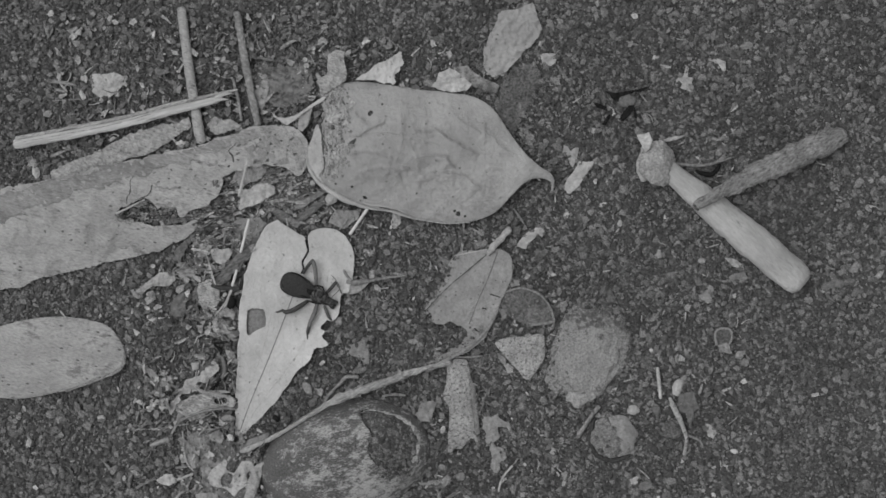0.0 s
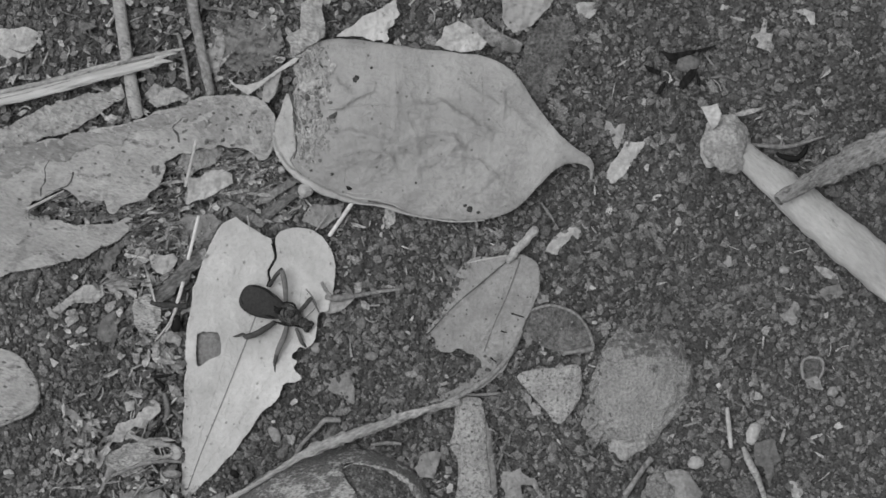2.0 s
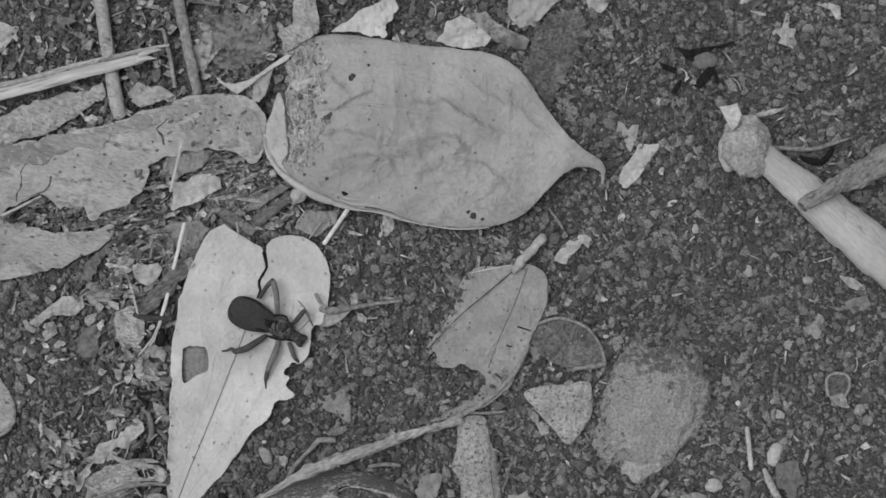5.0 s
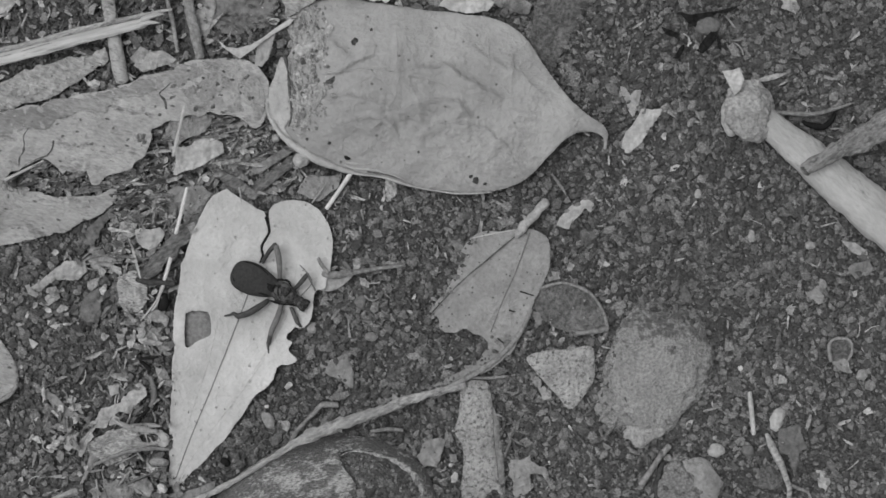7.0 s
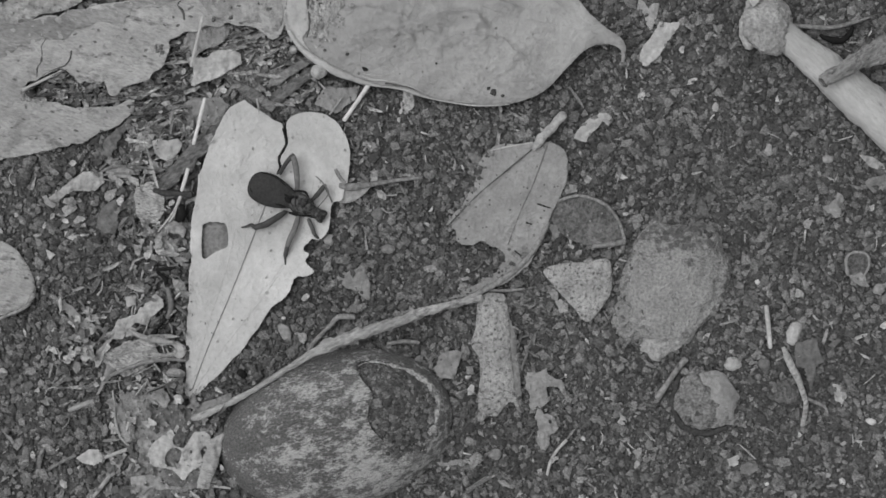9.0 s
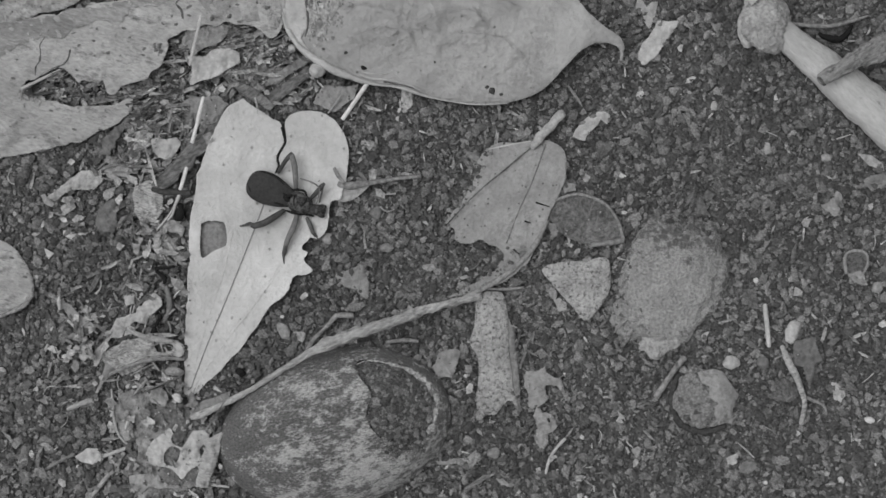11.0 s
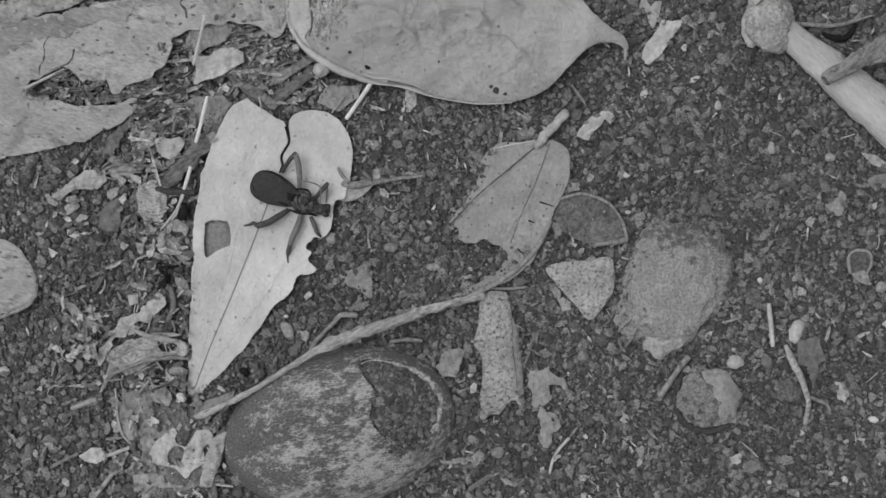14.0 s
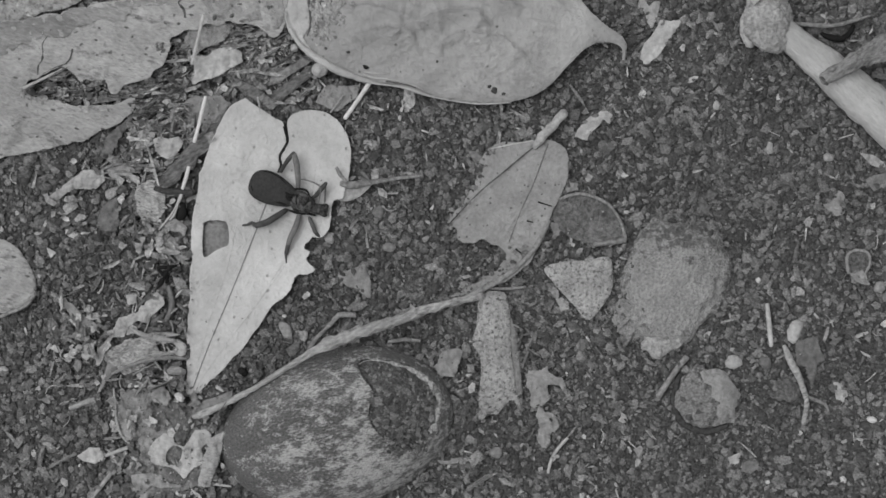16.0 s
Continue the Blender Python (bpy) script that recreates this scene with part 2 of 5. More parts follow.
def inside(px, py, line):
    ok = np.zeros(px.shape, bool)
    x0, y0 = line[:, 0], line[:, 1]
    x1, y1 = np.roll(x0, -1), np.roll(y0, -1)
    for a, b, c, d in zip(x0, y0, x1, y1):
        if b != d:
            hit = ((b > py) != (d > py)) & (px < (c - a) * (py - b) / (d - b) + a)
            ok ^= hit
    return ok


COVERED, EDGES = [], []


def sheet(outline, base=8.0, dome=0.0, curl=0.0, curl_width=14.0, wrinkle=2.0, wrinkle_size=60.0, thick=3.0, cell=5.0,
          rag=0.0, holes=(), shape=None, sharp=False, seed=0.0):
    """A leaf or flake with thickness over a closed outline of plan points, with holes; gives the mesh and its height function.
    dome lifts the middle, curl lifts (or drops) the rim, shape(x, y) adds a height of its own."""
    line = np.array(outline, float) if sharp else spline(outline, 4.0, True)
    if sharp:
        line = np.concatenate([np.linspace(line[i], line[(i + 1) % len(line)], max(2, int(np.linalg.norm(line[(i + 1) % len(line)] - line[i]) / 3)), endpoint=False) for i in range(len(line))])
    line = ragged(line, rag, 13.0, seed)
    cuts = [ragged(spline(h, 4.0, True), max(rag, 0.8), 11.0, seed + 3) for h in holes]
    edge = np.concatenate([line] + cuts)
    width = max(8.0, 0.5 * min(np.ptp(line[:, 0]), np.ptp(line[:, 1])))

    def height(x, y):
        d = float(np.sqrt(((line - (x, y)) ** 2).sum(1).min()))
        k = min(1.0, d / width)
        z = base + dome * (1 - (1 - k) ** 2) + curl * math.exp(-d / curl_width)
        q = Vector((x / wrinkle_size, y / wrinkle_size, 3.7 + seed))
        z += wrinkle * (noise.noise(q) + 0.5 * noise.noise(q * 2.3))
        z += shape(x, y) if shape else 0.0
        g = soil(x, y) + 6
        return z if z > g + 4 else g + 4 * math.exp((z - g - 4) / 4) if z > g - 30 else g

    if np.ptp(line[:, 0]) < 260 and base < 30:
        EDGES.append(line)
    if np.ptp(line[:, 0]) > 32:
        COVERED.append(line)
    lo, hi = line.min(0) - cell, line.max(0) + cell
    nx, ny = int((hi[0] - lo[0]) / cell) + 1, int((hi[1] - lo[1]) / cell) + 1
    gx, gy = lo[0] + np.arange(nx + 1) * cell, lo[1] + np.arange(ny + 1) * cell
    cx, cy = np.meshgrid(gx[:-1] + cell / 2, gy[:-1] + cell / 2, indexing="ij")
    keep = inside(cx, cy, line)
    for c in cuts:
        keep &= ~inside(cx, cy, c)
    bm = bmesh.new()
    top, low = {}, {}

    def corner(i, j):
        if (i, j) not in top:
            x, y = gx[i], gy[j]
            around = [keep[a, b] for a in (i - 1, i) for b in (j - 1, j) if 0 <= a < nx and 0 <= b < ny]
            if not (len(around) == 4 and all(around)):
                gap = ((edge - (x, y)) ** 2).sum(1)
                k = gap.argmin()
                if gap[k] < (1.3 * cell) ** 2:
                    x, y = edge[k]
            z = height(x, y)
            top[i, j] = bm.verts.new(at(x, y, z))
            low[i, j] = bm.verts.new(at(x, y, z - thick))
        return top[i, j], low[i, j]

    for i in range(nx):
        for j in range(ny):
            if keep[i, j]:
                ring = [(i, j), (i, j + 1), (i + 1, j + 1), (i + 1, j)]
                v = [corner(a, b) for a, b in ring]
                bm.faces.new([q[0] for q in v])
                bm.faces.new([q[1] for q in reversed(v)])
                for k, (a, b) in enumerate(((i - 1, j), (i, j + 1), (i + 1, j), (i, j - 1))):
                    if not (0 <= a < nx and 0 <= b < ny and keep[a, b]):
                        p, q = v[k], v[(k + 1) % 4]
                        bm.faces.new((p[0], p[1], q[1], q[0]))
    bmesh.ops.recalc_face_normals(bm, faces=bm.faces)
    return bm, height


def tube(points, sides=8, rough=0.0, flat=1.0, step=8.0, seed=0.0, rsize=12.0):
    """A stem swept along rows (x, y, z, radius) in units; rough: unevenness as a share of the radius; flat: height to width."""
    p = spline(points, step)
    for end, inner in ((0, 1), (-1, -2)):
        d = p[end] - p[inner]
        d = d[:3] / max(1e-6, np.linalg.norm(d[:3]))
        tips = [np.append(p[end][:3] + d * p[end][3] * a, p[end][3] * b) for a, b in ((0.3, 0.88), (0.55, 0.5))]
        p = np.concatenate([tips[::-1], p]) if end == 0 else np.concatenate([p, tips])
    bm = bmesh.new()
    rings = []
    for i, (x, y, z, r) in enumerate(p):
        t = p[min(i + 1, len(p) - 1)][:3] - p[max(i - 1, 0)][:3]
        t = Vector(t).normalized()
        side = t.cross(Vector((0, 0, 1)))
        side = side.normalized() if side.length > 0.05 else Vector((1, 0, 0))
        up = side.cross(t)
        ring = []
        for k in range(sides):
            a = 2 * math.pi * k / sides
            d = side * math.cos(a) + up * math.sin(a) * flat
            q = Vector((x, y, z)) + d * r
            f = 1 + rough * (noise.noise(q / rsize + Vector((seed, 0, 0))) + 0.5 * noise.noise(q / (0.4 * rsize)))
            q = Vector((x, y, z)) + d * r * f
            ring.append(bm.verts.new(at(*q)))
        rings.append(ring)
    for a, b in zip(rings, rings[1:]):
        for k in range(sides):
            bm.faces.new((a[k], a[(k + 1) % sides], b[(k + 1) % sides], b[k]))
    bm.faces.new(rings[0])
    bm.faces.new(rings[-1])
    bmesh.ops.recalc_face_normals(bm, faces=bm.faces)
    return bm


def lump(x, y, z, rx, ry, rz, turn=0.0, uneven=0.15, size=30.0, sub=3, seed=0.0):
    """A rounded uneven body; turn in degrees, clockwise on the plan."""
    bm = bmesh.new()
    bmesh.ops.create_icosphere(bm, subdivisions=sub, radius=1)
    c, s = math.cos(radians(turn)), math.sin(radians(turn))
    mean = (rx + ry + rz) / 3
    for v in bm.verts:
        q = v.co * mean / size + Vector((seed, seed * 1.7, 0))
        f = 1 + uneven * (noise.noise(q) + 0.45 * noise.noise(q * 2.3) + 0.2 * noise.noise(q * 5.1))
        px, py, pz = v.co.x * rx * f, v.co.y * ry * f, v.co.z * rz * f
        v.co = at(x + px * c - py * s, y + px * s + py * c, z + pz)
    bmesh.ops.recalc_face_normals(bm, faces=bm.faces)
    return bm


def roughen(bm, rows):
    """Works finer unevenness into a body; rows of (height, size) in units."""
    bm.normal_update()
    for v, n in [(v, v.normal.copy()) for v in bm.verts]:
        q = v.co / U
        v.co += n * U * sum(a * noise.noise(q / b + Vector((b, 0, 0))) for a, b in rows)
    return bm


def on(height, points, radius, lift=0.0, end=None):
    """Rows for a tube that lies on a sheet."""
    end = radius if end is None else end
    p = spline(points, 12.0)
    return [(x, y, height(x, y) + lift, radius + (end - radius) * i / (len(p) - 1)) for i, (x, y) in enumerate(p)]


# ---- ground ----
def build_ground():
    fine_x = np.arange(-420, 2010, 15.0)
    fine_y = np.arange(-520, 1180, 15.0)
    far = np.array([60, 200, 700, 3000, 15000, 80000, 600000, 6e6])
    xs = np.concatenate([fine_x[0] - far[::-1], fine_x, fine_x[-1] + far])
    ys = np.concatenate([fine_y[0] - far[::-1], fine_y, fine_y[-1] + far])
    bm = bmesh.new()
    grid = []
    for x in xs:
        row = []
        for y in ys:
            near = -420 <= x <= 2010 and -520 <= y <= 1180
            row.append(bm.verts.new(((x - 784) * U, (441 - y) * U, (soil(x, y) - 3 + (2.5 * noise.noise((x / 22, y / 22, 9)) if near else 0)) * U)))
        grid.append(row)
    for i in range(len(xs) - 1):
        for j in range(len(ys) - 1):
            bm.faces.new((grid[i][j], grid[i][j + 1], grid[i + 1][j + 1], grid[i + 1][j]))
    ob = new("ground", finish("ground", bm, M_SOIL))
    tagged(ob, "dark damp crumbly soil strewn with dead leaves", "soil", kind="structure")


def scatter(name, count, sizes, flatness, material, label, category, seed, spread=(-400, 1990, -500, 1160), shape_noise=0.3, stretch=1.5, ground=soil, within=None, parent=None, along=None):
    """Many small crumbs on the ground as one mesh of separate pieces."""
    rng = np.random.default_rng(seed)
    b = bmesh.new()
    bmesh.ops.create_icosphere(b, subdivisions=1, radius=1)
    unit = np.array([v.co for v in b.verts])
    faces = np.array([[v.index for v in f.verts] for f in b.faces])
    b.free()
    x = rng.uniform(spread[0], spread[1], count)
    y = rng.uniform(spread[2], spread[3], count)
    r = sizes[0] * np.exp(rng.normal(0, sizes[1], count))
    r = np.clip(r, sizes[0] * 0.4, sizes[2])
    if along is not None:
        rim = np.concatenate(along)
        at_rim = rim[rng.integers(0, len(rim), count)] + rng.normal(0, 3.5, (count, 2))
        x, y = at_rim[:, 0], at_rim[:, 1]
    hid = np.zeros(count, bool)
    for c in COVERED if along is None else ():
        near = (x > c[:, 0].min()) & (x < c[:, 0].max()) & (y > c[:, 1].min()) & (y < c[:, 1].max())
        hid[near] |= inside(x[near], y[near], c)
    r = np.where(hid, np.minimum(r, 3.0), r)
    if within is not None:
        kept = inside(x, y, np.array(within, float))
        x, y, r = x[kept], y[kept], sizes[0] * np.exp(rng.normal(0, sizes[1], kept.sum()))
        count = len(x)
    h = np.array([ground(a, c) for a, c in zip(x, y)])
    ax = rng.uniform(1, stretch, count)
    turn = rng.uniform(0, math.pi, count)
    tip = rng.normal(0, 0.35, count)
    v = unit[None] * (1 + rng.uniform(-shape_noise, shape_noise, (count, len(unit), 1)))
    vx, vy, vz = v[..., 0] * ax[:, None], v[..., 1], v[..., 2] * flatness
    vz = vz + vx * np.sin(tip)[:, None] * 0.5
    c, s = np.cos(turn)[:, None], np.sin(turn)[:, None]
    wx = x[:, None] + r[:, None] * (vx * c - vy * s)
    wy = y[:, None] + r[:, None] * (vx * s + vy * c)
    wz = h[:, None] + r[:, None] * (vz + flatness * 0.25)
    co = np.stack([(wx - 784) * U, (441 - wy) * U, wz * U], -1).reshape(-1, 3)
    fc = (faces[None, :, ::-1] + (np.arange(count) * len(unit))[:, None, None]).reshape(-1, 3)
    me = bpy.data.meshes.new(name)
    me.from_pydata(co.tolist(), [], fc.tolist())
    me.materials.append(material)
    ob = new(name, me)
    if parent:
        ob.parent = parent
        ob.matrix_parent_inverse = Matrix.Translation(-parent.location)
    return tagged(ob, label, "" if parent else category, kind="stuff")


build_ground()


def fragments(name, zones, size, label, category, seed, strip=1.0, lift=6.0, heading=None, material=None, above=False):
    """Thin angular bits of leaf lying at all angles (or near one heading, and above other litter) within the zones (x0, y0, x1, y1, count), as one mesh of separate pieces."""
    rng = np.random.default_rng(seed)
    co, fc = [], []
    for x0, y0, x1, y1, count in zones:
        for _ in range(count):
            x, y = rng.uniform(x0, x1), rng.uniform(y0, y1)
            r = size * min(1.8, math.exp(rng.normal(0, 0.45)))
            long = strip * math.exp(rng.normal(0, 0.22))
            if not above and any(c[:, 0].min() < x < c[:, 0].max() and c[:, 1].min() < y < c[:, 1].max() and inside(np.array([x]), np.array([y]), c)[0] for c in COVERED):
                r = 2.0
            k = int(rng.integers(5, 10))
            turn, a, b = rng.uniform(0, 6.28), rng.normal(0, 0.35), rng.normal(0, 0.35)
            if heading is not None:
                turn = heading + 0.12 * (turn - 3.14)
            z0, bow = soil(x, y) + rng.uniform(lift * 0.55 if above else 1, lift), rng.normal(0, 0.3)
            first = len(co)
            for thick in (1.6, 0):
                for i in range(k):
                    w = 6.28 * (i + rng.uniform(-0.3, 0.3)) / k if thick else ang[i]
                    if thick:
                        if i == 0:
                            ang, far = [], []
                        ang.append(w)
                        far.append(r * rng.uniform(0.45, 1.15))
                    px, py = far[i] * math.cos(w) * long, far[i] * math.sin(w) / long
                    z = z0 + px * a + py * b + bow * px * px / r + thick
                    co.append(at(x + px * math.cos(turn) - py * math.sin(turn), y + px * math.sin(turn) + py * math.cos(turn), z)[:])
            fc.append(tuple(first + i for i in reversed(range(k))))
            fc.append(tuple(first + k + i for i in range(k)))
            for i in range(k):
                j = (i + 1) % k
                fc.append((first + i, first + j, first + k + j, first + k + i))
    me = bpy.data.meshes.new(name)
    me.from_pydata(co, [], fc)
    me.materials.append(material or M_LITTER)
    tagged(new(name, me), label, category, kind="stuff")


# ---- the two large leaves ----
def heart_leaf():
    ob = thing("heart_shaped_leaf", 450, 440, "pale dry heart-shaped leaf with a torn cleft and a square hole", "leaf", z=8)
    outline = [(396, 208), (410, 188), (424, 177), (433, 173), (437, 172), (442, 176), (462, 190), (486, 206), (498, 212), (503, 216), (507, 232), (507, 252), (496, 274), (498, 300),
               (501, 300), (500, 276), (513, 254), (511, 232), (513, 210), (540, 195), (580, 199), (610, 222), (623, 265), (621, 308),
               (612, 334), (611, 351), (595, 356), (590, 372), (587, 392), (585, 400), (577, 414), (566, 421), (556, 419), (550, 427), (543, 431), (541, 439), (551, 444), (552, 446), (544, 455), (545, 462), (557, 474), (558, 477), (545, 485), (527, 489), (512, 516), (478, 550), (440, 605), (388, 660), (341, 699),
               (331, 676), (334, 600), (338, 500), (343, 400), (352, 330), (372, 260)]
    hole = [(362, 402), (366, 392), (385, 389), (403, 391), (407, 418), (405, 434), (384, 443), (362, 452)]

    def form(x, y):
        rib = abs((x - 500) * 0.9 + (y - 330) * 0.43) / 100
        return 9 * min(rib, 1.3) - 5 - 10 * max(0, (y - 560) / 140) + 1.6 * noise.noise((x / 30, y / 22, 4)) + 1.3 * min(0.3, noise.noise((x / 9, y / 6, 8))) * max(0.1, (440 - y) / 260)
    bm, h = sheet(outline, 13, 3, 2.5, 7, 4, 60, 2.5, 3.0, 2.4, [hole], form)
    blade = part("blade", bm, M_HEART, ob)
    for name, pts, r in (("midrib", [(476, 352), (450, 420), (410, 520), (372, 610), (345, 682)], 1.3),
                         ("vein", [(420, 400), (402, 480), (372, 570), (350, 650)], 0.7), ("vein", [(505, 470), (455, 540), (400, 610), (352, 680)], 0.8),
                         ("vein", [(560, 300), (540, 400), (480, 500)], 0.9)):
        part(name, tube(on(h, pts, r, 0.2, r * 0.8), 6), M_VEIN if name == "midrib" else M_HEART, ob)
    # The narrow cleft's shade, drawn as a black tube on the blade.
    part("crack", tube(on(h, [(505, 224), (511, 250), (497, 274), (500, 290), (494, 304)], 2.6, 0.6, 1.6), 6, 0.5), M_BLACK, ob, "crack, its shade painted as a dark tube")
    return h


CREASES = [np.array([(x + 7 * noise.noise((x / 17, y / 17, 1)), y + 7 * noise.noise((x / 17, y / 17, 6))) for x, y in spline(c, 7.0)]) for c in (
    [(600, 18), (640, 6), (690, 14), (735, 26)], [(722, 60), (730, 20), (745, -29), (736, -90), (742, -120)], [(752, -34), (790, -44), (827, -43), (854, -29), (891, -7), (930, 10)],
    [(735, 48), (752, 28), (809, 14), (850, 21), (866, 50)], [(941, -80), (946, -40), (940, -10)], [(612, -92), (640, -80), (655, -62)], [(620, 70), (650, 56), (690, 46), (724, 52), (740, 80)],
    [(770, 90), (800, 60), (860, 56), (900, 70), (930, 100)], [(700, -60), (660, -50), (620, -28)], [(860, -90), (900, -60), (960, -30), (1010, 20)])]
CREASE_HEIGHTS = (13, 12, 16, 18, 5, 9, 15, 13, 10, 5)


def fold(x, y):
    """Creases: a sharp drop on one side of each line, a slow one on the other."""
    z = 0.0
    for c, high in zip(CREASES, CREASE_HEIGHTS):
        d = c - (x, y)
        gap = (d ** 2).sum(1)
        k = int(gap.argmin())
        far = math.sqrt(gap[k])
        if far < 60:
            a, b = c[max(k - 1, 0)], c[min(k + 1, len(c) - 1)]
            side = (b[0] - a[0]) * (y - c[k][1]) - (b[1] - a[1]) * (x - c[k][0])
            z += high * math.exp(-far / (30 if side > 0 else 4)) * min(1.0, (min(k, len(c) - 1 - k) + 1) / 4)
    return z


def big_leaf():
    ob = thing("broad_oval_leaf", 800, 10, "broad grey dry oval leaf with a curled tip and decayed end", "leaf", z=8)
    outline = [(509, 5), (520, 48), (545, 84), (590, 118), (650, 142), (720, 158), (790, 175), (860, 183), (915, 178), (965, 158), (1005, 118), (1036, 88),
               (1065, 74), (1095, 78), (1108, 92), (1112, 78), (1098, 60), (1060, 32), (1030, 0), (996, -48), (962, -96), (915, -124), (850, -136),
               (780, -143), (700, -156), (640, -162), (590, -158), (562, -140), (543, -118), (553, -85), (544, -58), (532, -56), (524, -30)]

    def form(x, y):
        lower = (y - 20 - (x - 800) * 0.05) / 160
        z = fold(x, y) + 10 * math.sin(x / 55 + 1.5 * math.sin(y / 90)) * 0.22
        z += 10 * (0.5 - abs(noise.noise((x / 85, y / 65, 7)))) + 3 * (0.5 - abs(noise.noise((x / 40, y / 34, 11)))) + 1.2 * noise.noise((x / 20, y / 18, 2))
        return z - 8 * lower * lower - 14 * max(0, (x - 1040) / 70)
    bm, h = sheet(outline, 30, 26, -4, 10, 6, 110, 3, 3.5, 1.2, (), form)
    part("blade", bm, M_BIG, ob)
    rim = [(516, 52, 4), (535, 80, 5), (562, 101, 6.5), (592, 119, 7.5), (620, 131, 6.5), (645, 140, 4.5), (668, 147, 2.6), (700, 151, 1.8), (722, 155, 2.8), (742, 162, 3), (762, 169, 1.8), (800, 177, 1.2), (850, 183, 1.4), (905, 181, 0.8)]
    part("curled_edge", tube([(x, y, h(x, y) + 3, r) for x, y, r in rim], 8, 0.3), M_LOBE, ob, "pale curled leaf edge")
    part("edge_fold", tube(on(h, [(646, 131), (664, 137), (690, 139), (722, 146), (752, 158)], 2.6, 0.6, 1.0), 7, 0.3), M_LOBE, ob, "pale fold along the leaf edge")
    part("edge_fold", tube(on(h, [(648, 126), (668, 129), (690, 128), (702, 122)], 2.0, 0.2, 0.8), 6, 0.3), M_LOBE, ob, "pale fold along the leaf edge")
    # Shade of the slit, painted as a thin dark tube on the leaf.
    part("slit", tube(on(h, [(686, 143), (704, 146), (724, 150), (738, 154)], 1.8, 0.6, 0.6), 6, 0.5), M_BARK_AND_SHADE, ob, "slit under the fold, its shade a dark tube")
    tip = [(1062, 70), (1090, 70), (1106, 82), (1106, 104)]
    part("curled_tip", tube([(x, y, 14, 6 - i) for i, (x, y) in enumerate(tip)], 8, 0.1), M_BIG, ob)
    decay = [(543, -116), (567, -138), (592, -150), (600, -120), (609, -80), (598, -29), (616, -5), (605, 19), (590, 45), (570, 68), (548, 66), (552, 47), (549, 12), (549, -29), (547, -55), (556, -80), (546, -104)]
    bm, _ = sheet(decay, 0, 0, 0, 10, 5, 8, 2, 2.6, 6, ([(560, -100), (568, -112), (570, -84), (563, -76)], [(572, -44), (584, -34), (578, -16), (570, -26)], [(566, 22), (576, 18), (574, 34)], [(588, -70), (594, -84), (596, -62)]), lambda x, y: h(x, y) + 1.6, seed=4)
    lobe, _ = sheet([(533, -60), (527, -46), (520, -19), (504, 8), (509, 43), (520, 67), (537, 84), (562, 104), (549, 82), (538, 66), (551, 47), (548, 12), (548, -29), (542, -57)], 0, 0, 0.5, 5, 2, 26, 2, 3.0, 1.4, (), lambda x, y: h(x, y) + 1.5, seed=9, sharp=True)
    # Darkness between lobe and decayed strip, put in as a dark tube.
    part("crevice", tube(on(h, [(540, -62), (546, -30), (549, 5), (552, 40), (546, 62)], 3.2, 1.0, 1.5), 7, 0.9, 1, 4, 2, 8), M_BARK_AND_SHADE, ob, "crevice beside the decay, its shade a dark tube")
    part("pale_lobe", lobe, M_LOBE, ob, "bleached lobe of the leaf")
    part("decayed_patch", bm, M_ROTPALE, ob, "crumbling decayed leaf tissue")
    band = [(545, -128), (580, -150), (612, -148), (622, -100), (616, -40), (634, -6), (626, 30), (606, 62), (584, 92), (562, 84), (548, 60), (552, 10), (548, -50)]
    scatter("decay_grit", 480, (1.7, 0.5, 5), 0.35, M_SCRAPS, "", "", 51, (530, 640, -170, 110), 0.45, 2.4, lambda x, y: h(x, y) + 1, band, ob)
    scatter("dark_decay", 45, (2.0, 0.5, 6), 0.3, M_BARK_AND_SHADE, "", "", 52, (530, 640, -170, 110), 0.45, 2.4, lambda x, y: h(x, y) + 1.4, band, ob)
    veins = [[(600, -30), (700, -40), (800, -20), (900, 20), (1060, 55)], [(690, -40), (740, 20), (760, 90)], [(700, 60), (735, 32), (790, 30), (830, 60)],
             [(820, -50), (880, -10), (920, 30)], [(620, 20), (660, -10), (700, -30)], [(900, -90), (905, -40), (930, 0)], [(640, 110), (650, 60), (690, 40)]]
    for i, v in enumerate(veins):
        part("midrib" if i == 0 else "vein", tube(on(h, v, 2.6 if i == 0 else 1.8, -0.6, 1.0), 6, 0.2), M_BIG, ob)
    # Crease shading painted as thin darker tubes along each fold line.
    for c in CREASES:
        c = c[1:-1]
        part("crease", tube([(x, y, h(x, y) - 0.3, 0.2 + 0.5 * math.sin(math.pi * (i + 0.5) / len(c)) * (0.6 + noise.noise((x / 20, y / 20, 3)))) for i, (x, y) in enumerate(c)], 5, 0.5), M_CREASE_SHADE, ob)
    for x, y, r in ((650, 117, 5.5), (619, 91, 3.5), (877, 158, 7), (776, 108, 2.5), (664, -88, 7), (693, -108, 3), (868, 152, 4), (893, 165, 4)):
        part("dark_spot", lump(x, y, h(x, y), r, r * 0.8, 1.8, r * 40, 0.5, 4, 2, x), M_BLACK if r > 5 and y > 0 and x < 700 else M_SPOT_AND_SHADE, ob)
    flap = [(420, -94), (437, -79), (457, -77), (481, -84), (502, -96), (523, -112), (548, -128), (558, -128), (546, -116), (523, -103), (505, -91), (488, -77), (473, -67), (461, -58), (447, -67), (430, -80)]
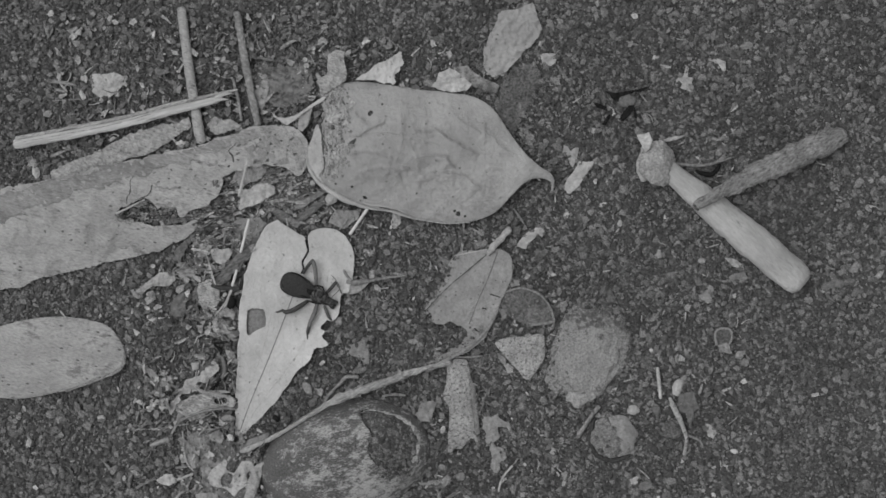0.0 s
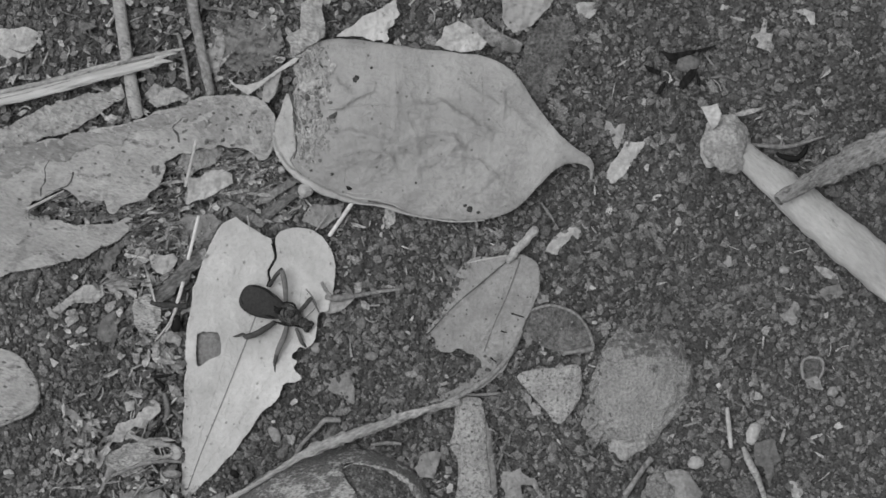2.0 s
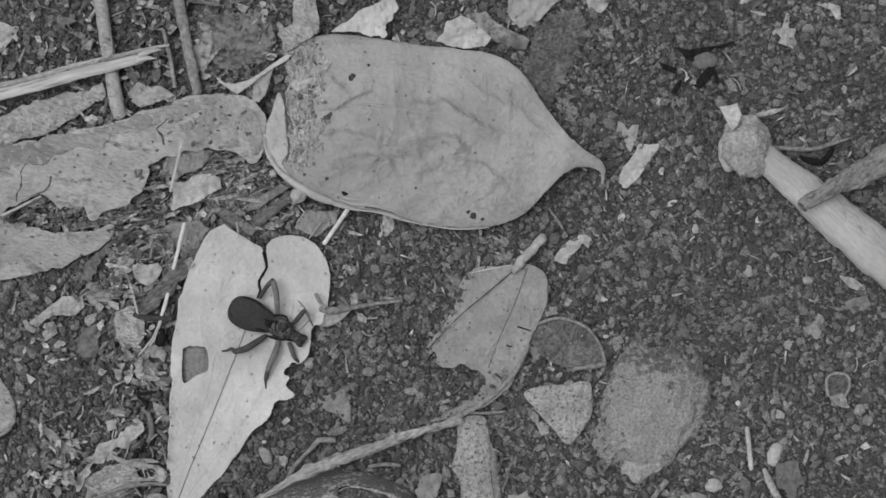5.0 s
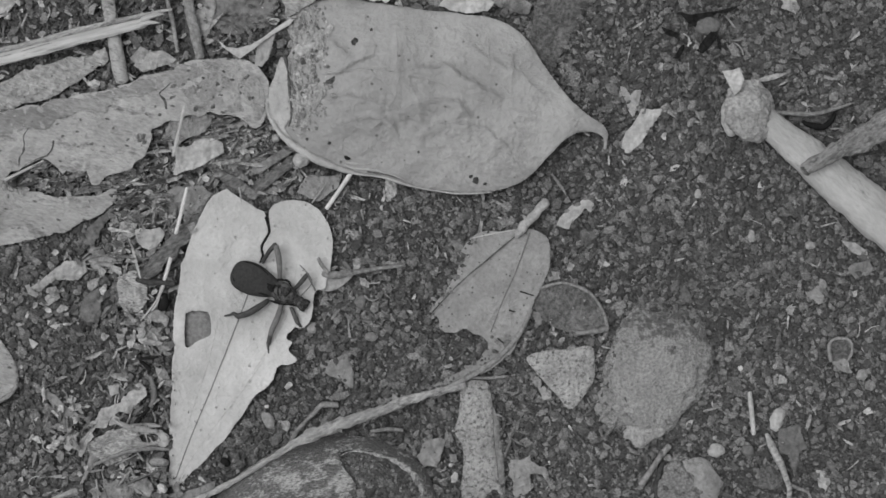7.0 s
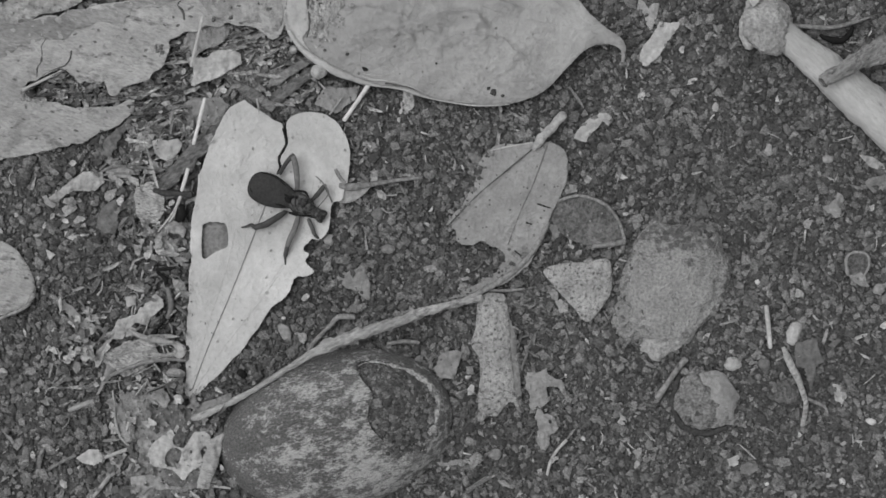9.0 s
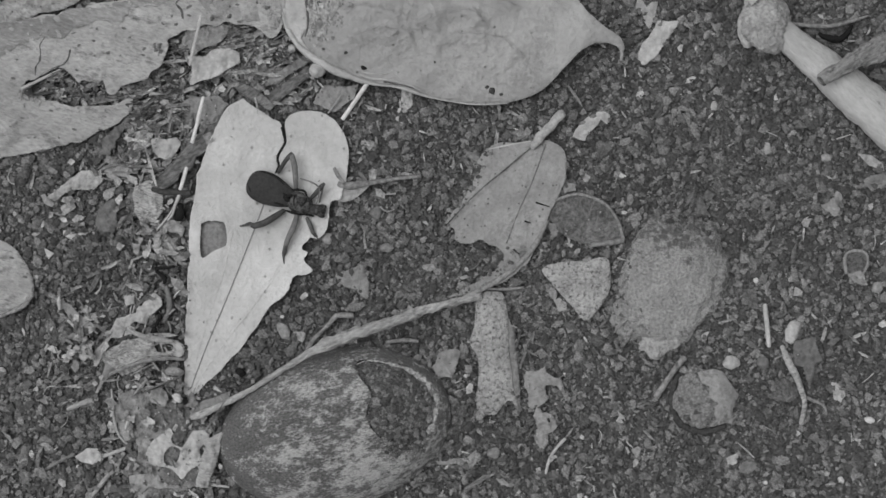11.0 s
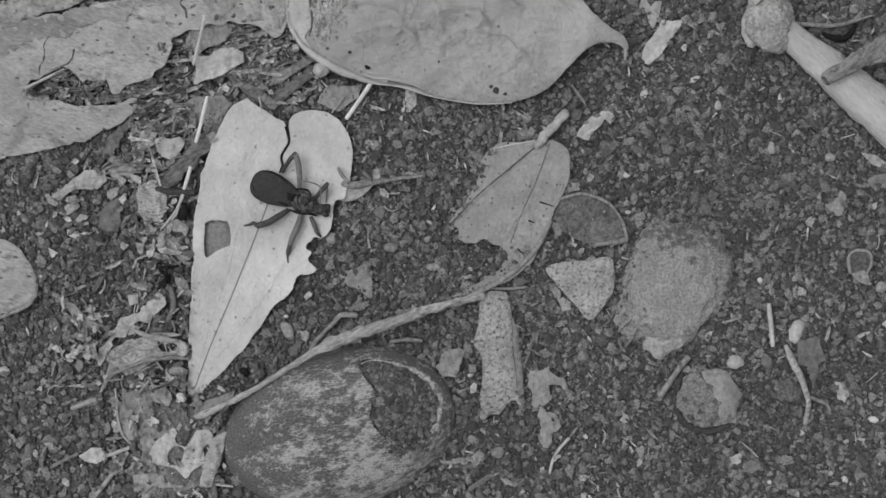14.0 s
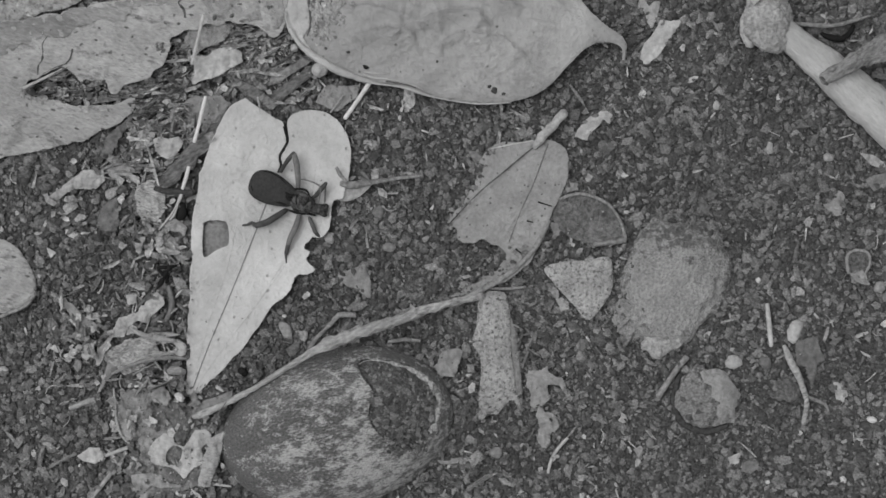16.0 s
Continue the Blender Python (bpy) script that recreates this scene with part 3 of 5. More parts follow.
    bm, _ = sheet(flap, 40, 0, 0, 5, 2, 24, 1.5, 2.0, 0.8, (), lambda x, y: 10 * max(0.0, (460 - x) / 40), seed=2, sharp=True)
    part("torn_flap", bm, M_STRAW, ob, "bleached torn leaf flap")
    return h


HEART = heart_leaf()
whole("earth_crumb", lump(384, 420, 2, 34, 40, 9, 0, 0.2, 18, 3), M_FLAKE, "flat crumb of earth under the leaf hole", "soil crumb")
big_leaf()


def curled_leaf():
    ob = thing("curled_leaf", 150, 60, "long grey curled dead leaf with a ragged hole", "leaf", z=6)
    outline = [(-260, 116), (-120, 74), (0, 44), (60, 30), (140, 14), (230, -6), (330, -38), (410, -58), (470, -55), (500, -34), (512, -5), (508, 40), (488, 64),
               (455, 50), (425, 40), (405, 36), (392, 47), (372, 43), (352, 53), (336, 52), (318, 60), (304, 68), (305, 84), (297, 98), (292, 112), (276, 124), (264, 138), (240, 147), (222, 153), (208, 165), (199, 163), (194, 148), (188, 136), (178, 143), (160, 141), (145, 143), (132, 130), (112, 116),
               (80, 130), (46, 150), (60, 170), (100, 177), (130, 184), (158, 184), (195, 183), (220, 177), (236, 171), (241, 178), (236, 196), (212, 216), (182, 232), (150, 245), (100, 258), (50, 270), (0, 281), (-120, 308), (-260, 330)]

    def form(x, y):
        mid = 132 - 0.2 * x if x < 300 else 72 - 0.3 * (x - 300)
        k = (y - mid) / 145
        return 25 * max(0.0, 1 - k * k)
    bm, h = sheet(outline, 10, 3, 1, 8, 8, 46, 2, 3.2, 4.6, ([(282, 96), (289, 92), (290, 101)], [(430, 26), (438, 22), (441, 30), (434, 33)]), form)
    part("blade", bm, M_CURL, ob)
    bm, _ = sheet([(38, 160), (54, 156), (70, 163), (86, 172), (78, 186), (64, 179), (52, 190), (42, 178)], 0, 0, 0, 6, 6, 9, 1.5, 2.2, 3, ([(58, 168), (66, 170), (60, 175)],), lambda x, y: h(x, y) + 1.5, seed=6)
    part("torn_crumbs", bm, M_ROTPALE, ob, "crumbling torn edge")
    # Shading of the margin's downward curl, painted as a darker ragged patch.
    bm, _ = sheet([(-250, 120), (-120, 78), (0, 48), (60, 34), (140, 18), (230, -2), (330, -34), (402, -54), (420, -46), (392, -34), (350, -20), (300, 2), (250, 14), (205, 38), (160, 40), (110, 62), (60, 70), (20, 96), (-40, 98), (-100, 128), (-180, 146), (-240, 176)], 0, 0, 0, 10, 2, 14, 1.0, 3.5, 9, (), lambda x, y: h(x, y) + 0.8, seed=23)
    part("stained_margin", bm, M_CURL_SHADE, ob, "upper margin with its curl shading painted dark")
    part("torn_strip", tube(on(h, [(45, 154), (75, 140), (112, 121)], 3.2, 2, 2), 6, 0.4), M_LOBE, ob, "pale torn strip over the hole")
    # The hole's shade as a flat dark lump on the blade.
    part("gap", lump(57, 161, h(57, 161) + 0.5, 8, 7, 2, 20, 0.4, 5, 3, 2), M_SPOT_AND_SHADE, ob, "dark lump for the shaded gap under the strip")
    # Dark tubes along the blade stand for the shade inside its cracks.
    for pts in ([(69, 130), (70, 116), (77, 104), (78, 90), (77, 78), (84, 66), (87, 58), (94, 50)], [(130, 86), (127, 100), (118, 112), (104, 117), (92, 122), (78, 130)], [(330, 30), (326, 14), (318, 4), (330, -8), (345, -20), (370, -26)]):
        part("crack", tube(on(h, pts, 2.0, -0.5, 0.7), 6, 0.9, 1, 4, 3, 7), M_BARK_AND_SHADE, ob, "crack, its shade painted as a dark tube")
    rng = np.random.default_rng(8)
    flecks = bmesh.new()
    for x0, y0, x1, y1, count, size in ((330, -40, 490, 30, 30, 1.5), (120, 10, 330, 70, 9, 1.0), (-200, 60, 300, 110, 9, 0.9), (-200, 195, 190, 250, 8, 1.0), (240, 70, 300, 110, 8, 1.4)):
        for _ in range(count):
            x, y, a, r = rng.uniform(x0, x1), rng.uniform(y0, y1), rng.normal(-0.3, 0.7), size * rng.uniform(1.2, 2.6)
            long = rng.uniform(2, 4) * size
            piece = tube([(x - long * math.cos(a), y - long * math.sin(a), h(x - long, y) + 0.3, r * 0.5), (x, y, h(x, y) + 0.5, r), (x + long * math.cos(a), y + long * math.sin(a), h(x + long, y) + 0.3, r * 0.4)], 7, 0.9, 0.25, 3, x, 4)
            me = bpy.data.meshes.new("fleck")
            piece.to_mesh(me)
            piece.free()
            flecks.from_mesh(me)
            bpy.data.meshes.remove(me)
    tagged(part("dark_speckle", flecks, M_MOULD, ob, "dark spots of decay"), kind="stuff")
    bm, _ = sheet([(350, -20), (395, -46), (450, -48), (492, -28), (504, 0), (500, 40), (486, 56), (458, 44), (430, 32), (400, 24), (372, 14)], 0, 0, 0, 10, 4, 14, 1.2, 3.5, 6, ([(425, 0), (440, -8), (446, 6), (432, 14)], [(470, 14), (482, 10), (480, 24)]), lambda x, y: h(x, y) + 0.9, seed=14)
    part("decayed_end", bm, M_CURLEND, ob, "crumbling decayed end of the leaf")


curled_leaf()


def brown_form(x, y):
    """A sunken midrib; the upper half slopes down into the soil."""
    d = (x - 960) * 0.68 + (y - 250) * 0.73
    return 6 * min(1.0, d / 60) - 5 * math.exp(-(d / 7) ** 2) + 2 if d > 0 else 2 + d * 0.14 - 5 * math.exp(-(d / 4) ** 2)


def brown_leaf():
    ob = thing("brown_lance_leaf", 900, 360, "grey-brown lance-shaped leaf half eaten away", "leaf", z=6)
    outline = [(948, 248), (905, 254), (868, 262), (852, 285), (838, 330), (790, 400), (806, 400), (811, 410), (812, 424), (824, 429), (838, 431), (848, 426), (856, 421), (866, 424), (872, 432), (884, 436), (896, 446), (894, 458),
               (880, 477), (850, 497), (822, 511), (796, 526), (832, 519), (884, 502), (926, 474), (952, 438), (972, 392), (990, 350), (1008, 305), (1008, 276), (992, 256), (975, 248)]
    bm, h = sheet(outline, 8, 4, 1.5, 6, 3, 30, 2, 2.6, 4, (), lambda x, y: brown_form(x, y), seed=1)
    part("blade", bm, M_BROWN, ob)
    part("midrib", tube(on(h, [(958, 249), (900, 298), (850, 340), (796, 396)], 1.7, -0.4, 1.3), 8, 0.4), M_BARK_AND_SHADE, ob, "dark sunken midrib")
    part("vein", tube(on(h, [(972, 254), (948, 320), (925, 370), (903, 428)], 1.4, 0.1, 0.9), 6, 0.3), M_FLAKE, ob)
    part("petiole", tube([(948, 260, 12, 4), (958, 247, 16, 8), (968, 234, 18, 9), (982, 220, 18, 8), (996, 204, 17, 8), (1002, 199, 15, 7)], 12, 0.35, 0.8, 4), M_CHIP, ob, "pale swollen leaf stalk")
    part("fold", tube(on(h, [(872, 262), (905, 255), (945, 248)], 1.6, 0.4, 1.2), 6, 0.5), M_PALEVEIN, ob)
    scatter("soil_dust", 420, (2.1, 0.4, 5), 0.5, M_GRAIN, "", "", 53, (780, 900, 250, 440), 0.42, 1.6, lambda x, y: h(x, y) + 0.5,
            [(872, 258), (850, 284), (834, 330), (784, 402), (800, 424), (826, 434), (816, 410), (806, 398), (838, 352), (858, 318), (866, 290), (884, 262)], ob)
    scatter("soil_crust", 260, (2.2, 0.4, 5), 0.5, M_GRAIN, "", "", 54, (780, 960, 420, 540), 0.42, 1.6, lambda x, y: h(x, y) + 0.3,
            [(884, 432), (932, 430), (944, 446), (920, 476), (884, 500), (830, 520), (796, 528), (850, 494), (886, 466)], ob)
    for a, b in (((955, 357), (978, 364)), ((915, 440), (925, 448)), ((935, 390), (945, 393))):
        part("splinter", tube([(*a, h(*a) + 1, 1.6), (*b, h(*b) + 1, 1)], 5), M_BLACK, ob)


brown_leaf()


def simple_leaf(name, outline, material, label, category, base=8, dome=3, curl=2, rag=1.5, wrinkle=2, cell=4.0, thick=3, holes=(), shape=None, group="", seed=0.0, size=40.0, sharp=False, where=None):
    bm, h = sheet(outline, base + (soil(*outline[0]) if where is None else where), dome, curl, 8, wrinkle, size, thick, cell, rag, holes, shape, sharp, seed)
    return whole(name, bm, material, label, category, group), h


def rounded_leaf():
    ob = thing("rounded_leaf", -60, 500, "pale smooth dry leaf with a rounded end", "leaf", z=6)
    bm, h = sheet([(-340, 480), (-240, 430), (-130, 408), (-40, 412), (22, 430), (50, 462), (66, 500), (60, 530), (30, 546), (-10, 563), (-90, 590), (-220, 606), (-320, 570)], 12, 12, -3, 8, 3, 40, 3, 5.0, 0.8)
    part("blade", bm, M_CURL, ob)
    part("rolled_edge", tube(on(h, [(64, 516), (50, 538), (20, 552), (-20, 568), (-80, 588)], 4, 1, 2.5), 7, 0.3), M_TWIG, ob)


rounded_leaf()


# ---- sticks ----
def right_stick():
    ob = thing("knobbed_stick", 1480, 170, "pale peeled stick with a rough rounded knob", "stick", z=4)
    part("shaft", tube([(1376, 44, 28, 24), (1402, 66, 30, 26), (1440, 98, 31, 29), (1479, 131, 33, 34), (1521, 168, 35, 39), (1560, 200, 36, 41), (1600, 233, 36, 42), (1660, 285, 36, 42), (1704, 322, 32, 38)], 26, 0.09, 0.85, 6, 0, 34), M_STICK, ob)
    part("knob", roughen(lump(1364, 36, 36, 44, 53, 36, -12, 0.2, 34, 5), ((4, 14), (2.5, 6))), M_KNOB, ob, "rough grey knob")
    part("collar", lump(1326, 52, 24, 14, 30, 20, -8, 0.2, 16, 3), M_CHIP, ob)
    bm, _ = sheet([(1314, -34), (1334, -36), (1345, -40), (1354, -20), (1346, 0), (1336, 8), (1326, -10)], 60, 2, 4, 5, 3, 16, 3, 3.0, 1, sharp=True)
    part("cap_flake", bm, M_STRAW, ob, "pale flake of bark")
    def skin(x, y):
        d = (-(x - 1521) * 0.645 + (y - 168) * 0.764) / 40
        return 35 + 33 * math.sqrt(max(0.05, 1 - d * d)) + 4.5 * max(0.0, (x - 1496) / 40)
    bm, _ = sheet([(1480, 118), (1500, 118), (1518, 128), (1530, 142), (1535, 156), (1534, 170), (1520, 176), (1500, 162), (1484, 142)], -1.5, 0, 0, 5, 1.5, 20, 2.5, 3.0, 2, (), skin)
    part("peeling_bark", bm, M_STICK, ob, "peeling flap of pale bark")
    cross = thing("crossing_stick", 1530, 80, "dark weathered stick lying across the pale one", "stick", z=60)
    part("shaft", tube([(1460, 140, 84, 11), (1500, 116, 86, 14), (1550, 90, 84, 20), (1620, 56, 70, 27), (1700, 22, 52, 31), (1770, -8, 40, 30), (1815, -26, 34, 22)], 22, 0.32, 0.7, 6, 3, 20), M_CROSS, cross)
    part("broken_end", lump(1460, 140, 84, 5, 12, 9, -35, 0.3, 8, 2), M_BARK_AND_SHADE, cross)
    whole("grass_stalk", tube([(1406, 40, 24, 3), (1440, 44, 22, 4), (1480, 44, 20, 4), (1520, 34, 14, 3), (1545, 26, 10, 2)], 7, 0.1), M_TWIG, "thin curved grey grass stalk on the soil", "stalk")
    # Black tube standing in for the shade in a hollow beside the stick.
    whole("black_root", tube([(1456, 58, 8, 3), (1470, 66, 9, 6), (1492, 67, 9, 7), (1506, 57, 8, 5), (1513, 44, 7, 3)], 8, 0.6), M_BLACK, "black crescent painted for the shade in a hollow", "root")
    # Raised soil-coloured lump put in place of a dark, shaded hollow.
    whole("dark_pebble", roughen(lump(1486, 46, 2, 26, 20, 10, 0, 0.3, 20, 4), ((3, 9), (2, 4))), M_SOIL, "dark rounded lump standing in for a shaded hollow", "pebble")


right_stick()


def stick(name, rows, material, label, rough=0.12, sides=10, flat=0.9, group="", seed=0.0, category="twig"):
    return whole(name, tube(rows, sides, rough, flat, 8, seed, 16), material, label, category, group)


G = "sticks crossing in the litter"
def split_stick():
    ob = tagged(thing("split_stick", 60, -70, "pale split stick across the litter", "twig", z=30), group=G)
    part("shaft", tube([(-200, -16, 34, 13), (40, -62, 36, 13), (180, -97, 38, 12), (290, -124, 36, 11)], 14, 0.14, 0.55, 6, 1, 20), M_SPLIT, ob)
    part("upper_edge", tube([(-200, -30, 38, 5), (40, -75, 40, 5), (180, -111, 42, 5), (300, -138, 40, 4), (340, -146, 38, 2)], 8, 0.2, 0.8, 6, 2, 20), M_BRANCH, ob, "darker upper edge")
    part("split", tube([(-180, -22, 40.5, 0.7), (-60, -44, 41.5, 0.9), (40, -64, 42.5, 0.6), (120, -86, 43, 0.9), (200, -104, 43.5, 0.4)], 6, 0.9), M_TWIG, ob, "long dark split")
    for a, b in (((286, -120), (318, -122)), ((288, -128), (326, -138))):
        part("splinter", tube([(*a, 42, 5), ((a[0] + b[0]) / 2, (a[1] + b[1]) / 2 - 2, 42, 4), (*b, 40, 1)], 6, 0.3), M_SPLIT, ob)


split_stick()
stick("upright_stick", [(205, -340, 14, 11), (222, -200, 18, 12), (236, -110, 22, 12), (246, -45, 18, 13), (252, -20, 16, 12)], M_CURL, "grey straight stick under the pale one", 0.12, 12, 0.9, G)
stick("dark_stick", [(340, -330, 16, 9), (362, -200, 20, 10), (375, -130, 22, 10), (390, -60, 18, 9)], M_TWIG, "thin grey weathered stick", 0.3, 10, 0.9, G)
stick("thin_twig", [(330, -170, 12, 4), (342, -120, 14, 4), (350, -70, 12, 3)], M_TWIG, "thin short twig in the litter", 0.2)
stick("long_curved_twig", [(345, 736, 20, 5), (362, 732, 24, 7), (400, 714, 34, 5), (450, 688, 46, 4.5), (510, 650, 60, 5), (555, 622, 67, 6.5), (572, 613, 68, 9.5), (592, 605, 68, 11.5), (640, 588, 64, 11), (700, 567, 50, 9), (770, 544, 36, 7.5), (830, 528, 26, 6), (855, 522, 20, 7)], M_BRANCH,
      "long curved grey twig leaning over the gnawed nut", 0.5, 14, 0.9)
stick("rolled_leaf_edge", [(790, 540, 22, 4), (850, 515, 22, 5), (910, 478, 20, 5), (950, 436, 18, 5), (975, 390, 16, 3)], M_TWIG, "thin rolled grey leaf edge on the soil", 0.2, 8)
stick("pale_straw", [(366, 170, 40, 2.8), (360, 194, 40, 3.4), (354, 220, 40, 3.2), (346, 250, 38, 3.2)], M_BLEACH, "bright bleached straw beside the leaf", 0.08, 8, group="bleached straws")
stick("pale_straw", [(336, 295, 30, 3.2), (331, 314, 28, 3.8), (325, 333, 26, 3)], M_BLEACH, "bleached straw beside the leaf", 0.1, 8, group="bleached straws")
stick("pale_straw", [(323, 344, 25, 3.4), (318, 356, 23, 3), (311, 370, 22, 1.8), (298, 388, 20, 1.8), (283, 406, 17, 1.4)], M_STRAW, "split end of a bleached straw", 0.1, 8, group="bleached straws")
stick("straw_strand", [(317, 360, 24, 1.4), (312, 376, 22, 2), (303, 388, 20, 1.6)], M_STRAW, "loose strand of a split straw", 0.1, 6, group="bleached straws")
stick("pale_straw", [(656, 146, 28, 4), (634, 178, 24, 3.9), (613, 208, 18, 4)], M_BLEACH, "bleached straw beside the leaf", 0.08, 8, group="bleached straws")
stick("pale_straw", [(362, 26, 66, 2.6), (352, 70, 58, 3), (342, 112, 48, 3)], M_STRAW, "bleached straw beside the leaf", 0.15, 8, group="bleached straws")
stick("dark_branch", [(420, 182, 4, 8), (388, 226, 7, 13), (352, 262, 20, 15), (318, 298, 26, 16), (291, 322, 22, 12), (276, 334, 14, 6)], M_DARKBARK, "thick dark branch under the leaf", 0.4, 20, 0.35)
stick("dark_branch", [(572, 112, 14, 10), (540, 134, 20, 9), (506, 160, 19, 11), (480, 180, 8, 10), (458, 198, 4, 8)], M_DARKBARK, "thick dark branch under the leaf", 0.4, 20, 0.35)
stick("dark_branch", [(560, 96, 22, 6), (524, 118, 24, 9), (492, 138, 22, 8), (478, 148, 16, 4)], M_TWIG, "short grey branch under the leaf", 0.4, 16, 0.4)
stick("dark_branch", [(416, 140, 12, 6), (436, 154, 16, 10), (462, 170, 18, 11), (486, 186, 12, 8)], M_DARKBARK, "short dark branch behind the leaf", 0.4, 16, 0.4)
stick("torn_strip", [(233, 581, 16, 3), (256, 592, 21, 5), (284, 598, 22, 5.5), (310, 602, 19, 3)], M_CHIP, "thin torn strip of leaf over the ribbed one", 0.3, 10, 0.4, category="leaf scrap")
stick("short_fibre", [(610, 168, 24, 1.8), (598, 184, 24, 2.2), (587, 198, 20, 1.6)], M_CHIP, "thin pale stalk on a grey scrap", 0.1, 6)
stick("dark_stalk", [(276, 332, 18, 4), (290, 337, 20, 6), (310, 338, 22, 5), (342, 341, 24, 5)], M_SPOT_AND_SHADE, "short dark stalk beside the leaf", 0.6, 9)
stick("dark_stalk", [(322, 362, 14, 9), (324, 376, 14, 10), (320, 386, 12, 7)], M_BLACK, "short black stalk beside the leaf", 0.2, 8)
stick("hooked_stalk", [(326, 465, 18, 1.5), (306, 471, 22, 2.5), (282, 474, 22, 3.5), (288, 482, 21, 4), (298, 490, 20, 5), (296, 500, 18, 2)], M_BLACK, "dark hooked stalk beside the leaf", 0.5, 8)
stick("grey_stalk", [(300, 506, 16, 4), (305, 524, 18, 5), (306, 544, 16, 5), (296, 566, 12, 4)], M_FLAKE, "thin grey stalk beside the leaf", 0.3, 8)
stick("white_splinter", [(293, 667, 18, 2), (309, 668, 19, 2.6), (326, 667, 18, 2)], M_WHITE, "thin white splinter in the litter", 0.2, 6, group="white splinters")
stick("white_splinter", [(241, 683, 14, 2), (249, 681, 15, 2.4), (258, 676, 15, 1.8)], M_WHITE, "thin white splinter in the litter", 0.2, 6, group="white splinters")
stick("white_splinter", [(373, 855, 16, 2.6), (392, 857, 17, 2.6), (411, 860, 15, 1.8)], M_STRAW, "thin pale splinter beside the nut", 0.2, 6, group="white splinters")
stick("rolled_flake_edge", [(203, 687, 16, 2), (206, 715, 18, 2.6), (208, 742, 18, 2.6), (217, 770, 17, 2.6), (232, 784, 14, 2)], M_CHIP, "thin rolled edge of a rotted flake", 0.3, 7, category="fibre")
stick("leaf_spike", [(750, 310, 14, 3), (720, 313, 17, 3.4), (690, 317, 19, 3.6), (655, 323, 20, 5), (625, 327, 20, 7), (606, 324, 20, 5)], M_TWIG, "pale thin pointed leaf stalk", 0.3, 8)
simple_leaf("leaf_scrap", [(604, 322), (630, 326), (664, 320), (650, 338), (628, 352), (612, 356), (598, 350)], M_CHIP, "pale torn scrap of leaf", "leaf scrap", 12, 3, 1, 1, cell=3.0)
stick("thin_curl", [(598, 296, 34, 3), (604, 308, 36, 3.5), (614, 320, 34, 3)], M_TWIG, "thin curled grey fibre by the leaf", 0.1, 6)
stick("wormlike_twig", [(545, 628, 10, 4), (558, 604, 12, 4), (572, 588, 12, 4), (590, 570, 12, 4), (602, 557, 12, 5), (630, 557, 12, 5)], M_TWIG, "short crooked grey twig on the soil", 0.15, 8)
stick("curved_twig", [(1390, 612, 16, 4), (1402, 640, 18, 7), (1418, 672, 16, 6), (1430, 712, 14, 5), (1424, 748, 10, 5)], M_BRANCH, "curved tapering grey twig on the soil", 0.2, 9)
stick("thin_twig", [(1430, 700, 10, 3), (1446, 708, 13, 3), (1462, 714, 12, 3), (1468, 726, 9, 2)], M_TWIG, "thin forked twiglet on the soil", 0.2, 7)
stick("needle", [(1360, 538, 10, 4), (1363, 570, 10, 4.5), (1367, 611, 10, 4)], M_STRAW, "short straight pale needle", 0.05, 8)
stick("short_twig", [(1168, 700, 8, 6), (1192, 664, 14, 5), (1216, 632, 14, 6)], M_TWIG, "short twig beside the broken nut", 0.2, 9)
stick("thin_fibre", [(972, 836, 8, 2.5), (978, 812, 10, 3), (990, 792, 10, 3), (1006, 775, 10, 3)], M_STRAW, "thin curved pale fibre on the soil", 0.05, 6)
stick("short_fibre", [(860, 508, 12, 2.5), (895, 510, 12, 3), (932, 507, 10, 2.5)], M_TWIG, "thin short grey fibre on the soil", 0.1, 6)
stick("short_fibre", [(690, 604, 8, 3), (720, 600, 10, 4), (745, 602, 8, 3)], M_TWIG, "thin short grey fibre on the soil", 0.1, 6)
for rows in ([(182, 300, 16, 2), (206, 290, 18, 2.4), (236, 292, 14, 1.6)], [(186, 306, 15, 1.6), (214, 302, 17, 2.2), (250, 304, 14, 1.4)], [(184, 312, 14, 1.6), (206, 316, 16, 2), (230, 312, 13, 1.2)], [(180, 296, 16, 1.5), (196, 282, 18, 2), (214, 276, 14, 1.2)]):
    stick("leaf_frond", rows, M_SCRAPS, "thin torn frond of the curled scrap", 0.3, 7, 0.5, group="torn fronds", category="fibre")
stick("left_twig", [(126, 722, 8, 4), (150, 712, 10, 5), (178, 703, 8, 4)], M_CHIP, "short pale twig on the soil", 0.1, 8)
stick("left_twig", [(90, 826, 6, 3), (115, 812, 8, 3), (138, 802, 8, 3)], M_TWIG, "short thin twig on the soil", 0.1, 8)
stick("left_twig", [(165, 880, 8, 3), (190, 848, 11, 4), (225, 800, 13, 4)], M_CHIP, "short thin twig on the soil", 0.1, 8)
stick("left_twig", [(180, 808, 10, 3), (210, 798, 12, 4), (236, 788, 12, 3)], M_STRAW, "short pale twig on the soil", 0.1, 8)


